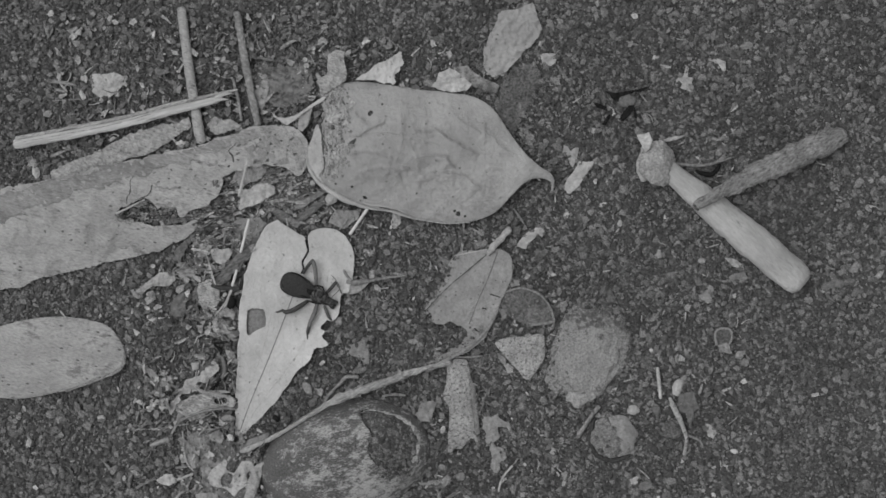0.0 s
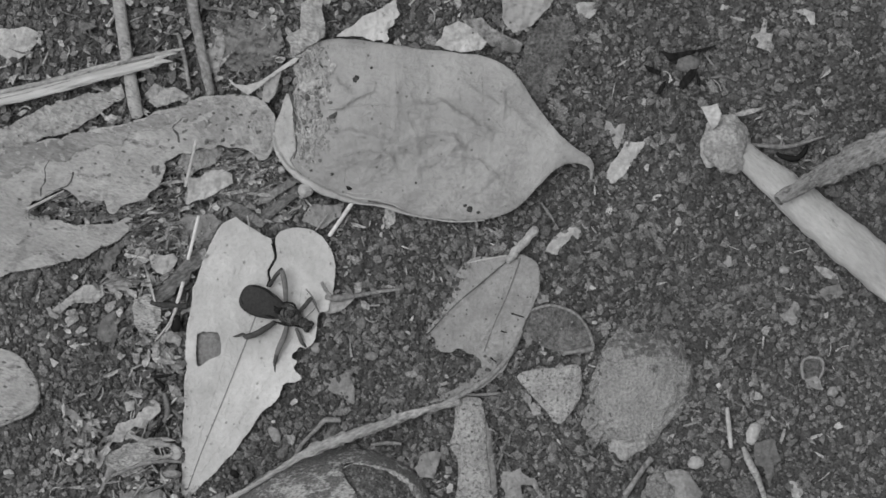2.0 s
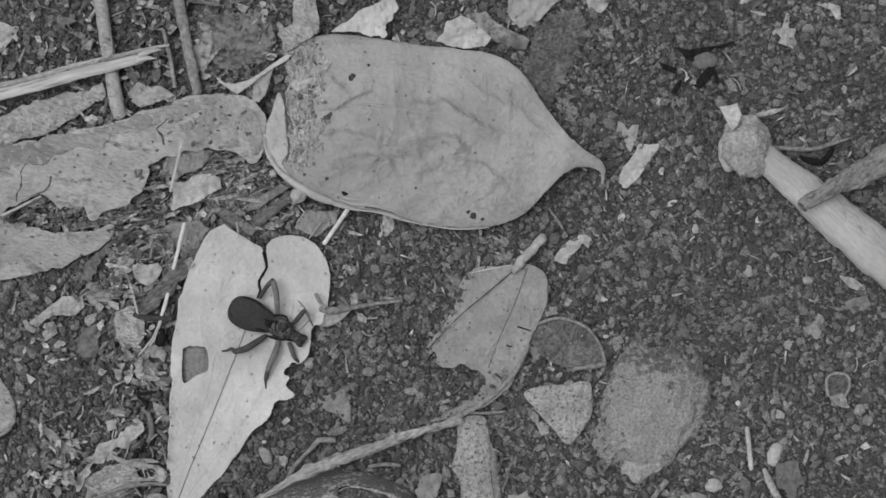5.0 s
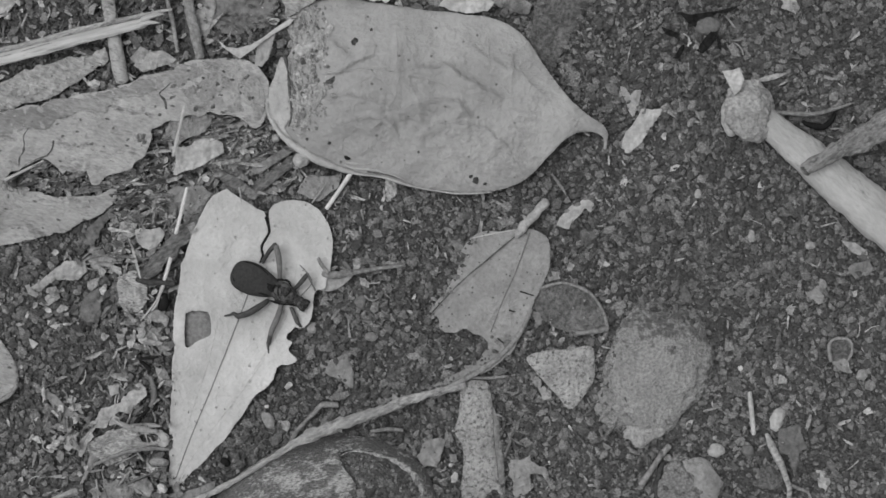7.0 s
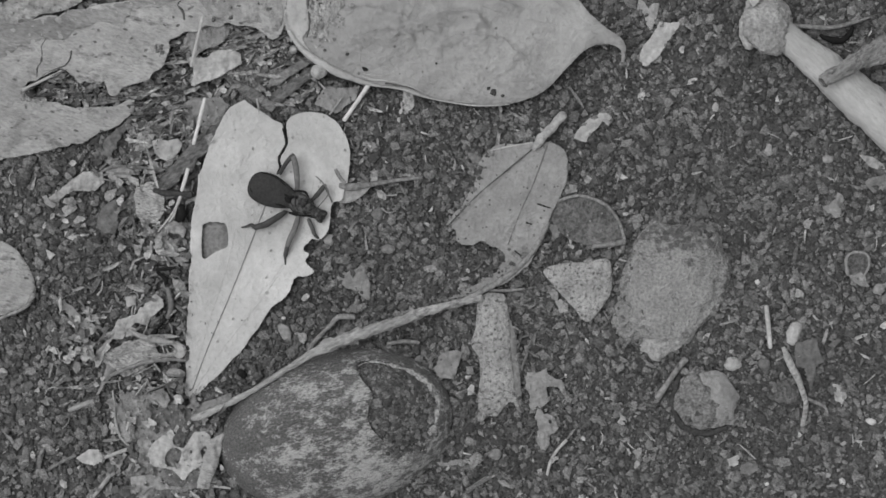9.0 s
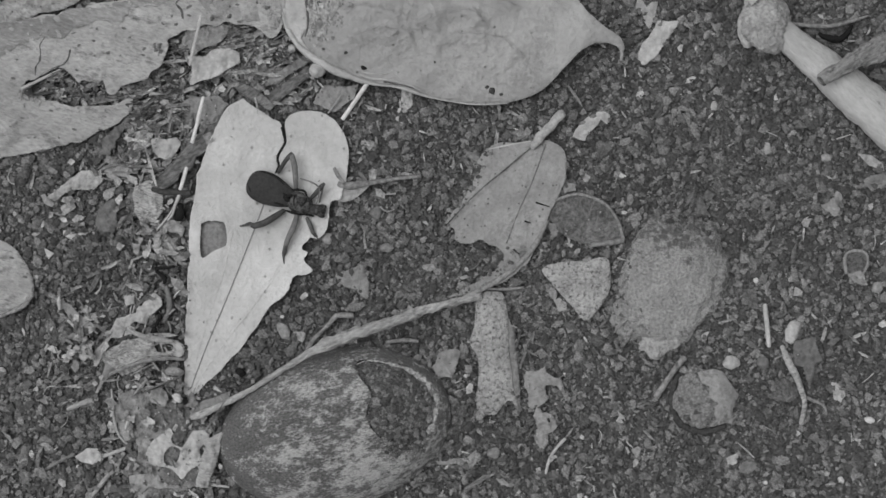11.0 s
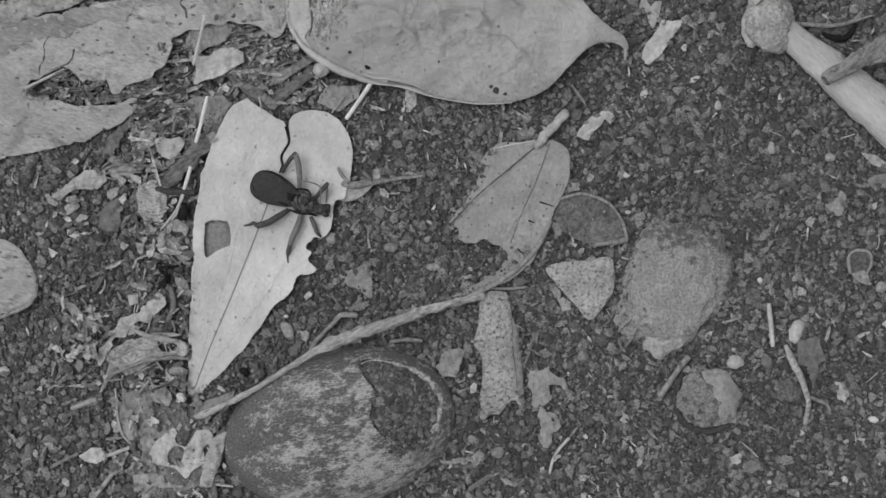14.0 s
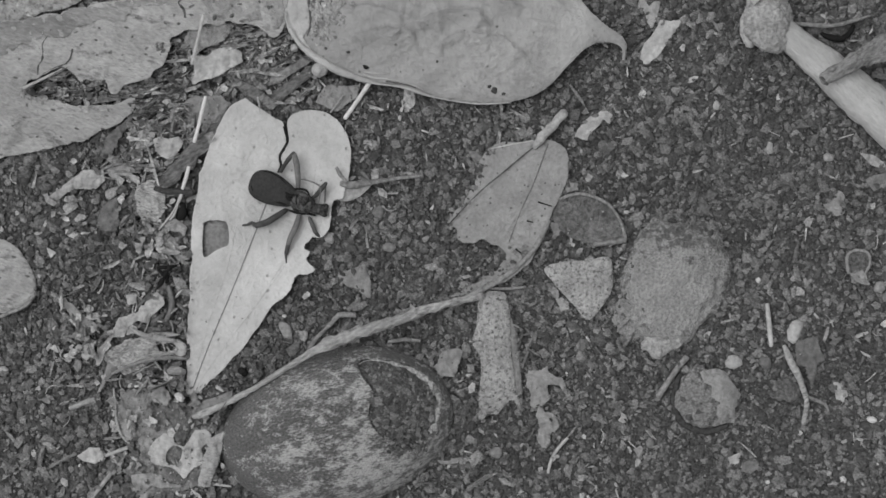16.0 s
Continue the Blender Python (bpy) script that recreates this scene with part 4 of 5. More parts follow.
# ---- nut, stone, bark ----
def gnawed_nut():
    ob = thing("gnawed_nut", 600, 760, "brown-grey nut shell with a gnawed hole full of soil", "nut", z=-4)
    cx, cy, rx, ry, turn = 598, 757, 209, 138, radians(-14)
    c, s = math.cos(turn), math.sin(turn)
    ring = []
    for k in range(40):
        a = 2 * math.pi * k / 40
        px, py = rx * math.cos(a), ry * math.sin(a) * (1 + 0.05 * math.cos(a))
        ring.append((cx + px * c - py * s, cy + px * s + py * c))

    def form(x, y):
        px, py = (x - cx) * c + (y - cy) * s, -(x - cx) * s + (y - cy) * c
        return 112 * math.sqrt(max(0.0, 1 - (px / rx) ** 2 - (py / ry) ** 2))
    hole = [(638, 640), (660, 634), (700, 640), (742, 656), (772, 682), (782, 715), (774, 750), (752, 784), (724, 796), (694, 786), (670, 764), (655, 740), (656, 718), (664, 700), (656, 682), (644, 668)]
    bm, h = sheet(ring, 0, 0, 0, 10, 2.5, 50, 9, 4.0, 0, [hole], form)
    part("shell", bm, M_NUT, ob)
    lip = [(640, 644), (662, 636), (700, 642), (742, 658), (771, 684), (781, 716), (773, 750), (752, 783), (726, 795)]
    part("gnawed_rim", tube([(x - 4, y, form(x, y) - 2, 0.8 + 6.4 * math.sin(math.pi * max(0, i - 1) / 7) ** 1.5) for i, (x, y) in enumerate(lip)], 12, 0.8, 0.8, 3, 1, 10), M_RIM, ob, "pale gnawed rim of the hole")
    fill = [(634, 640), (662, 628), (704, 633), (746, 650), (779, 680), (788, 716), (780, 754), (756, 790), (724, 802), (690, 792), (662, 768), (646, 740), (648, 700), (640, 668)]
    bm, level = sheet(fill, 0, 0, 0, 8, 4, 12, 3, 4.0, 1, (), lambda x, y: form(x, y) - 6 - 5 * max(0, (700 - x) / 60), seed=3)
    part("soil_filling", bm, M_SOIL, ob, "dark soil inside the nut")
    scatter("loose_soil", 3400, (2.5, 0.4, 6), 0.8, M_GRAIN, "", "", 12, (630, 790, 625, 805), 0.42, 1.5, level, fill, ob)
    return h


gnawed_nut()


def stone():
    ob = thing("earthy_stone", 1190, 500, "rough pale-grey rounded stone crusted with earth", "stone", z=-6)
    body = roughen(lump(1200, 494, 0, 95, 118, 44, 12, 0.09, 70, 6), ((7, 40), (3.5, 15), (1.8, 6.5)))
    for v in body.verts:
        y = 441 - v.co.y / U
        x = v.co.x / U + 784
        if y > 520 and x > 1180:
            v.co.x -= U * (x - 1180) * 0.42 * min(1.0, (y - 520) / 95) ** 1.3
        if y < 450 and v.co.z > 0:
            v.co.z += U * 2.2 * min(1, (450 - y) / 30) * math.sin((y + 0.0016 * (x - 1190) ** 2 + 9 * noise.noise((x / 30, y / 30, 2))) / 2.6)
    part("body", body, M_STONE, ob)
    bm, _ = sheet([(1138, 590), (1152, 582), (1175, 578), (1200, 588), (1212, 602), (1196, 616), (1180, 628), (1164, 632), (1150, 622), (1134, 614)], 16, 8, -3, 8, 6, 14, 5, 3.0, 6, seed=2)
    part("crust", bm, M_KNOB, ob, "pale flaking crust")
    part("earth_lump", roughen(lump(1128, 562, 2, 38, 36, 14, 0, 0.3, 18, 5), ((3, 10), (2, 5))), M_STONE, ob)
    cover = [(1200 + k * 97 * math.cos(radians(a)), 494 + k * 120 * math.sin(radians(a))) for k, turns in ((1.03, range(95, 330, 8)), (0.84, range(324, 94, -8))) for a in turns]
    scatter("soil_cover", 1500, (3.0, 0.4, 7), 0.7, M_GRAIN, "", "", 44, (1085, 1310, 360, 630), 0.42, 1.5,
            lambda x, y: max(soil(x, y), 40 * math.sqrt(max(0.0, 1 - ((x - 1200) / 97) ** 2 - ((y - 494) / 120) ** 2))), cover, ob)
    for rows in ([(1094, 586, 9, 2), (1106, 570, 15, 4), (1126, 558, 17, 3)], [(1106, 612, 7, 3), (1117, 596, 12, 5), (1124, 582, 15, 4), (1138, 574, 17, 2)]):
        part("ridge", tube(rows, 8, 0.6, 0.7, 4, rows[0][0], 9), M_STONE, ob, "pale crumbling ridge")
    # The groove's shade is a dark tube set on the stone.
    part("dark_crack", tube([(1136, 538, 26, 4), (1150, 562, 26, 5), (1166, 588, 22, 4)], 6, 0.6), M_BARK_AND_SHADE, ob, "crack, its shade painted as a dark tube")


stone()


def broken_nut():
    ob = thing("broken_nut", 1250, 705, "small broken nut shell in a hollow in the soil", "nut", z=-6)
    part("shell", roughen(lump(1250, 704, 4, 55, 53, 27, 0, 0.16, 22, 5), ((5, 16), (3, 7))), M_SHELL, ob)
    def crown(x, y):
        return 5 + 27 * math.sqrt(max(0.0, 1 - ((x - 1250) / 62) ** 2 - ((y - 704) / 58) ** 2))
    bm, _ = sheet([(1240, 657), (1256, 655), (1270, 652), (1287, 657), (1298, 673), (1312, 699), (1304, 718), (1301, 748), (1289, 746), (1277, 752), (1268, 732), (1277, 712), (1262, 700), (1263, 682), (1248, 676)], 3, 3, 1, 8, 4, 22, 3, 2.6, 2.5, (), crown, True, 7)
    part("inner_shell", bm, M_INNER, ob, "pale smooth crescent of inner shell")
    # Dark lumps on the shell imitate the shade inside its pits.
    for x, y, a, b in ((1212, 700, 8, 14), (1264, 712, 6, 9), (1240, 728, 9, 5), (1222, 738, 7, 6)):
        part("pit", lump(x, y, 22 if x > 1235 else 16, a, b, 6, 0, 0.5, 5, 3, x), M_BARK_AND_SHADE, ob, "dark lump painted for the shade in a hollow")
    # Dark tube standing in for the shade of the crevice round the shell.
    part("rim", tube([(1206, 662, 9, 5), (1195, 700, 9, 6), (1206, 742, 9, 6), (1248, 763, 9, 6), (1290, 752, 8, 4)], 8, 0.8, 0.8, 5, 2, 7), M_SPOT_AND_SHADE, ob, "dark ring for the shaded crevice round the shell")


broken_nut()


def bark_strip():
    ob = thing("bark_strip", 880, 630, "speckled pale strip of bark on the soil", "bark", z=2)
    bm, h = sheet([(852, 520), (880, 514), (898, 522), (904, 560), (908, 620), (914, 680), (922, 716), (908, 708), (900, 712), (884, 730), (868, 732), (850, 740), (850, 700), (854, 640), (838, 606), (846, 570)], 16, 10, -4, 8, 2, 30, 4, 3.5, 2, seed=5)
    part("outer_bark", bm, M_CORK, ob)
    bm, h = sheet([(900, 560), (916, 590), (922, 650), (926, 718), (916, 716), (906, 680)], 8, 4, 0, 8, 2, 30, 4, 3.5, 1.5, seed=6)
    part("side_layer", bm, M_FLAKE, ob)


bark_strip()
simple_leaf("cork_flake", [(966, 474), (1000, 462), (1040, 460), (1076, 454), (1086, 470), (1086, 508), (1072, 535), (1044, 566), (1022, 545), (1000, 520), (980, 498)], M_CORK, "speckled triangular flake of bark", "bark", 16, 5, -2, 1.5, 2, 3.5, 4)
simple_leaf("round_disc", [(982, 356), (1010, 342), (1048, 344), (1080, 362), (1100, 390), (1110, 424), (1090, 430), (1050, 432), (1012, 420), (990, 402), (980, 380)], M_MOULD, "thin dull round flake with a pale rim", "flake", 8, 3, 2, 0.8, 1, 4.0, 3)
stick("disc_rim", [(990, 352, 16, 2.5), (1030, 342, 16, 3), (1075, 358, 16, 3), (1100, 390, 14, 3), (1110, 424, 12, 3)], M_TWIG, "thin pale curved rim of a flake", 0.1, 6, category="fibre")
stick("disc_rim", [(1054, 432, 14, 4), (1085, 428, 16, 5), (1108, 424, 14, 5)], M_TWIG, "thin pale curved rim of a flake", 0.2, 8, category="fibre")

C = "flakes and chips in the litter"
CHIPS = (
    ("white_chip", M_STRAW, "pale curved chip of dry leaf", [(1134, 104), (1146, 76), (1158, 52), (1169, 32), (1188, 37), (1209, 35), (1199, 56), (1182, 78), (1165, 98), (1150, 116), (1139, 113)], 12, 6),
    ("small_chip", M_CHIP, "small pale torn chip of leaf", [(1134, -4), (1142, 0), (1152, 12), (1160, 3), (1170, 2), (1168, 16), (1164, 34), (1156, 52), (1148, 38), (1146, 22), (1138, 10)], 9, 3),
    ("pale_chip", M_CHIP, "pale torn chip beside the brown leaf", [(1018, 241), (1030, 223), (1046, 204), (1064, 192), (1082, 194), (1087, 202), (1080, 216), (1070, 212), (1064, 220), (1056, 227), (1046, 238), (1042, 248), (1028, 247)], 8, 5),
    ("pale_chip", M_INNER, "pale torn chip of leaf on the soil", [(935, 653), (953, 652), (972, 645), (975, 657), (987, 669), (997, 668), (1004, 690), (1009, 706), (1002, 700), (993, 680), (973, 682), (973, 697), (978, 702), (960, 713), (947, 722), (940, 717), (938, 690), (933, 670)], 8, 4),
    ("pale_chip", M_INNER, "pale ridged chip of leaf on the soil", [(956, 720), (967, 726), (980, 733), (990, 746), (992, 755), (985, 763), (978, 767), (977, 783), (970, 795), (958, 792), (952, 777), (953, 753), (956, 734)], 8, 5),
    ("flap_scrap", M_HEART, "pale torn scrap of leaf", [(624, -166), (660, -190), (700, -215), (740, -235), (752, -205), (720, -180), (722, -158), (680, -164)], 26, 3),
    ("pale_chip", M_STRAW, "pale broad scrap of leaf behind the oval leaf", [(812, -148), (830, -185), (856, -196), (890, -180), (912, -155), (900, -138), (860, -134)], 22, 5),
    ("crumbled_chip", M_ROT, "crumbling pale scrap of dead leaf", [(866, -196), (900, -200), (930, -175), (975, -150), (970, -136), (930, -140), (890, -160)], 18, 6),
    ("leaf_scrap", M_BIG, "grey scrap of leaf at the litter's edge", [(938, -200), (946, -260), (985, -330), (1060, -350), (1085, -290), (1040, -230), (1008, -200), (985, -178), (960, -165)], 14, 5),
    ("pale_chip", M_CHIP, "small pale chip on the soil", [(1076, -228), (1120, -226), (1116, -206), (1104, -196), (1084, -206)], 8, 3),
    ("stalked_chip", M_CHIP, "pale square chip with a stalk", [(1410, -162), (1424, -170), (1432, -196), (1437, -196), (1438, -170), (1450, -168), (1448, -148), (1445, -130), (1428, -138), (1412, -148)], 8, 4),
    ("pale_chip", M_CHIP, "small pale chip on the soil", [(1490, -210), (1510, -212), (1528, -206), (1530, -182), (1520, -184), (1510, -200)], 8, 3),
    ("dark_leaf", M_MOULD, "dark flat rotting leaf on the soil", [(972, -80), (984, -150), (1010, -195), (1060, -205), (1080, -180), (1066, -130), (1040, -80), (1010, -30), (990, -50)], 5, 3),
    ("brown_flake", M_FLAKE, "smooth dull brown flake on the soil", [(600, 486), (622, 474), (648, 468), (660, 500), (656, 526), (630, 510), (610, 500)], 6, 3),
    ("folded_flake", M_BROWN, "folded scrap beside the nut", [(768, 648), (795, 618), (812, 613), (822, 620), (818, 634), (812, 650), (807, 668), (780, 667)], 14, 6),
    ("edge_flake", M_CURL, "upright pale flake against the nut", [(353, 858), (360, 817), (373, 780), (403, 760), (394, 775), (391, 817), (374, 859)], 30, 5),
    ("pointed_flake", M_FLAKE, "smooth dull pointed flake on the soil", [(172, 392), (182, 368), (200, 350), (224, 338), (212, 366), (214, 396), (208, 412), (186, 406)], 12, 3),
    ("curled_scrap", M_CHIP, "curled pale scrap of leaf", [(88, 350), (118, 324), (150, 302), (186, 298), (190, 318), (172, 334), (140, 332), (104, 352)], 10, 8),
    ("curled_scrap", M_CHIP, "thin pale scrap of leaf", [(186, 296), (225, 288), (246, 300), (230, 312), (200, 310)], 10, 3),
    ("torn_scrap", M_LOBE, "torn pale scrap under the litter", [(272, 244), (284, 240), (300, 246), (318, 243), (326, 252), (321, 263), (312, 274), (298, 280), (286, 277), (277, 266)], 26, 5),
    ("grey_scrap", M_FLAKE, "grey pointed leaf blade under the curled leaf", [(240, 200), (231, 222), (214, 246), (199, 272), (184, 268), (192, 242), (208, 222)], 14, 3),
    ("torn_scrap", M_CHIP, "small torn scrap under the litter", [(244, 232), (256, 226), (266, 234), (268, 258), (258, 256), (246, 248)], 20, 4),
    ("torn_scrap", M_STRAW, "torn pale scrap between the leaves", [(338, 98), (372, 96), (402, 78), (430, 92), (432, 108), (404, 124), (372, 140), (338, 152), (346, 122)], 40, 5),
    ("torn_scrap", M_CURLEND, "torn grey scrap between the leaves", [(330, 70), (350, 30), (390, 30), (412, 50), (400, 72), (370, 84), (346, 100)], 34, 5),
    ("grey_scrap", M_BROWN, "grey scrap lying under the straw", [(318, 190), (345, 168), (392, 168), (410, 182), (390, 212), (350, 222)], 14, 4),
    ("grey_scrap", M_CHIP, "ribbed pale scrap beside the leaf", [(296, 396), (306, 386), (318, 388), (334, 402), (332, 410), (312, 410), (298, 404)], 18, 5),
    ("grey_scrap", M_CHIP, "ribbed pale scrap beside the leaf", [(276, 420), (300, 412), (318, 424), (316, 448), (284, 450), (278, 438)], 10, 6),
    ("grey_scrap", M_CHIP, "small pale scrap beside the leaf", [(306, 486), (326, 494), (334, 508), (318, 512), (310, 500)], 14, 3),
    ("pale_bit", M_STRAW, "small bright bit of leaf", [(226, 522), (244, 520), (244, 536), (230, 538)], 8, 2),
    ("pale_bit", M_STRAW, "small bright bit of leaf", [(82, 436), (102, 446), (92, 456)], 6, 2),
    ("ragged_scrap", M_CHIP, "ragged pale scrap of leaf", [(278, 514), (290, 525), (293, 537), (277, 555), (260, 573), (245, 568), (230, 576), (220, 593), (203, 596), (192, 614), (183, 634), (177, 650), (171, 645), (177, 617), (191, 597), (203, 579), (213, 563), (227, 561), (247, 551), (250, 538), (267, 529)], 19, 3),
    ("ragged_scrap", M_BROWN, "thin ragged scrap of leaf", [(103, 533), (118, 527), (137, 543), (153, 561), (174, 575), (176, 584), (160, 581), (133, 568), (122, 552), (110, 546)], 11, 3),
    ("ragged_scrap", M_BROWN, "thin ragged scrap of leaf", [(106, 592), (122, 586), (141, 587), (158, 592), (172, 601), (176, 614), (166, 612), (152, 602), (130, 597), (112, 600)], 11, 3),
    ("ragged_scrap", M_CHIP, "small crumbled scrap of leaf", [(141, 614), (150, 605), (158, 608), (168, 610), (172, 626), (163, 630), (155, 638), (146, 630), (148, 620)], 11, 3),
    ("folded_scrap", M_BROWN, "folded grey corner of a leaf", [(192, 638), (213, 645), (207, 660), (192, 674), (180, 692), (172, 697), (178, 682), (185, 662)], 14, 4),
    ("crumb_leaf", M_STRAW, "pale crumbled leaf full of holes", [(290, 770), (308, 767), (313, 780), (327, 788), (340, 770), (347, 760), (367, 760), (375, 770), (367, 783), (357, 793), (360, 817), (343, 833), (327, 843), (307, 827), (280, 823), (263, 803), (273, 787)], 15, 3),
    ("crumb_leaf", M_CHIP, "pale crumbled leaf fragment", [(235, 840), (254, 836), (273, 835), (290, 840), (291, 853), (323, 859), (290, 864), (270, 860), (257, 872), (237, 862)], 12, 4),
    ("crumb_leaf", M_STRAW, "pale pointed leaf fragment", [(138, 806), (160, 792), (178, 790), (188, 812), (170, 820), (150, 816)], 10, 4),
    ("crumb_leaf", M_CHIP, "pale crumbled leaf fragment", [(266, 700), (275, 688), (289, 683), (300, 691), (304, 704), (297, 716), (284, 712), (272, 709)], 24, 5),
    ("crumb_leaf", M_BROWN, "grey crumbled leaf fragment", [(206, 694), (216, 708), (224, 722), (234, 734), (242, 750), (244, 772), (228, 783), (214, 770), (208, 740)], 12, 4),
    ("crumb_leaf", M_LITTER, "grey crumbled leaf fragment", [(250, 716), (300, 720), (336, 716), (350, 740), (320, 756), (280, 752)], 8, 4),
    ("fallen_scrap", M_FLAKE, "dull grey leaf scrap on the soil", [(1411, 602), (1430, 596), (1450, 594), (1455, 618), (1466, 638), (1450, 645), (1447, 664), (1438, 681), (1430, 666), (1432, 646), (1412, 645)], 12, 4),
    ("small_flake", M_CHIP, "small pale flake on the soil", [(1478, 676), (1492, 678), (1502, 700), (1492, 716), (1482, 704)], 7, 3),
    ("small_flake", M_CHIP, "small pale flake on the soil", [(1486, 337), (1494, 340), (1498, 350), (1493, 358), (1494, 371), (1488, 381), (1482, 383), (1474, 374), (1461, 363), (1472, 360), (1479, 352), (1484, 350)], 9, 3),
    ("grey_scrap", M_FLAKE, "dull grey scrap of leaf half in the soil", [(1535, 318), (1545, 310), (1572, 306), (1580, 322), (1560, 331), (1549, 337), (1540, 327)], 8, 2),
    ("small_flake", M_CHIP, "small pale flake on the soil", [(1290, 808), (1312, 800), (1310, 818), (1294, 828)], 7, 3),
    ("small_flake", M_FLAKE, "small grey flake on the soil", [(1318, 816), (1340, 810), (1350, 826), (1330, 838), (1314, 832)], 7, 3),
    ("small_flake", M_CHIP, "small pale flake on the soil", [(1520, 268), (1548, 274), (1568, 288), (1572, 302), (1545, 290)], 8, 3),
    ("small_flake", M_FLAKE, "small grey flake beside the disc", [(972, 390), (988, 396), (1002, 412), (986, 418)], 9, 3),
    ("small_flake", M_CHIP, "small pale flake under the bark", [(986, 526), (1000, 526), (1010, 546), (996, 550)], 7, 3),
    ("splinter_scrap", M_INNER, "grey splintered scrap beside the nut", [(768, 815), (800, 811), (832, 806), (855, 790), (846, 805), (856, 807), (839, 828), (832, 816), (800, 819), (770, 821)], 9, 3),
    ("twig_leaf", M_BROWN, "smooth grey flap of leaf under the twig", [(343, 728), (352, 720), (367, 707), (390, 699), (412, 692), (414, 710), (398, 720), (380, 728), (360, 736), (348, 734)], 14, 4),
    ("curled_tip", M_CHIP, "curled tip of a pale scrap", [(77, 343), (86, 340), (91, 351), (105, 357), (98, 365), (84, 358)], 12, 3),
    ("scrap_tail", M_CHIP, "torn tail of a pale scrap", [(193, 303), (206, 304), (218, 308), (214, 317), (202, 316), (196, 311)], 13, 3),
    ("small_flake", M_CHIP, "small pale flake beside the leaf", [(1002, 322), (1026, 324), (1026, 336), (1004, 340)], 8, 3),
    ("bark_scrap", M_BARKSCRAP, "torn strip of bark among the sticks", [(-120, 56), (-20, 14), (39, -16), (84, -40), (131, -54), (180, -64), (222, -78), (232, -54), (200, -34), (164, -10), (122, 12), (70, 26), (20, 46), (-60, 78), (-110, 92)], 14, 8),
    ("litter_scrap", M_CHIP, "angular pale scrap among the sticks", [(272, -46), (300, -68), (322, -70), (356, -54), (330, -46), (290, -34)], 18, 6),
    ("litter_scrap", M_CHIP, "grey scrap among the sticks", [(376, -140), (398, -150), (410, -120), (404, -90), (384, -100)], 10, 4),
    ("litter_scrap", M_CHIP, "pale scrap between the sticks", [(396, -176), (412, -182), (420, -150), (410, -118), (400, -128)], 12, 4),
    ("litter_scrap", M_CHIP, "pale scrap between the sticks", [(262, -60), (284, -78), (300, -70), (296, -52), (276, -44)], 14, 4),
    ("rotten_leaf", M_FLAKE, "dull grey rotting leaf behind the litter", [(390, -190), (450, -200), (520, -196), (530, -150), (500, -110), (430, -100), (400, -130)], 8, 6),
    ("rotten_scrap", M_BARKSCRAP, "crumbling pale scrap of leaf", [(533, -165), (556, -184), (560, -230), (580, -244), (602, -235), (606, -166), (572, -148), (548, -128), (537, -130), (541, -150)], 34, 5),
    ("pale_scrap", M_CHIP, "pale scrap of leaf in the soil", [(-10, -180), (40, -188), (72, -170), (50, -140), (20, -120), (-10, -140)], 8, 4),
    ("hanging_scrap", M_BIG, "curled scrap under the oval leaf", [(492, -87), (508, -95), (523, -105), (520, -81), (510, -57), (499, -43), (485, -46), (489, -63)], 40, 3),
    ("lower_scrap", M_BROWN, "smooth grey scrap under the leaf", [(556, 180), (580, 152), (640, 148), (636, 176), (600, 196)], 12, 4),
)
CHIPS += (
    ("dark_flake", M_BARK_AND_SHADE, "dark smooth flake on the pale crumbled leaf", [(310, 770), (318, 755), (330, 742), (345, 745), (338, 762), (328, 780), (316, 782)], 20, 3),
    ("decayed_leaf", M_ROT, "flat decayed leaf under the crumbs", [(212, 690), (250, 686), (290, 706), (330, 724), (352, 742), (378, 772), (362, 800), (356, 856), (320, 872), (246, 880), (232, 838), (250, 800), (238, 760), (222, 730)], 6, 2),
    ("mouldy_flake", M_LACE, "round mottled flake of rotted leaf", [(242, 330), (262, 316), (282, 318), (294, 340), (294, 372), (280, 392), (256, 394), (242, 372)], 18, 4),
    ("pale_bit", M_STRAW, "small bright bit of leaf", [(222, 764), (232, 752), (242, 764), (240, 774)], 12, 2),
)
CHIP_HOLES = {(290, 770): [[(300, 800), (310, 788), (324, 792), (322, 806), (308, 820), (300, 814)]], (235, 840): [[(256, 850), (268, 848), (266, 858)]], (956, 720): [[(973, 736), (979, 740), (981, 746), (976, 744)]]}
for i, (name, material, label, outline, base, dome) in enumerate(CHIPS):
    simple_leaf(name, outline, material, label, "leaf scrap", base * 0.8, dome, 1.5, min(4.5, 0.07 * min(np.ptp(np.array(outline), 0))), 6.0, 2.5, 2.2, group=C, seed=i * 1.3, size=15, sharp=True, holes=CHIP_HOLES.get(outline[0], ()))


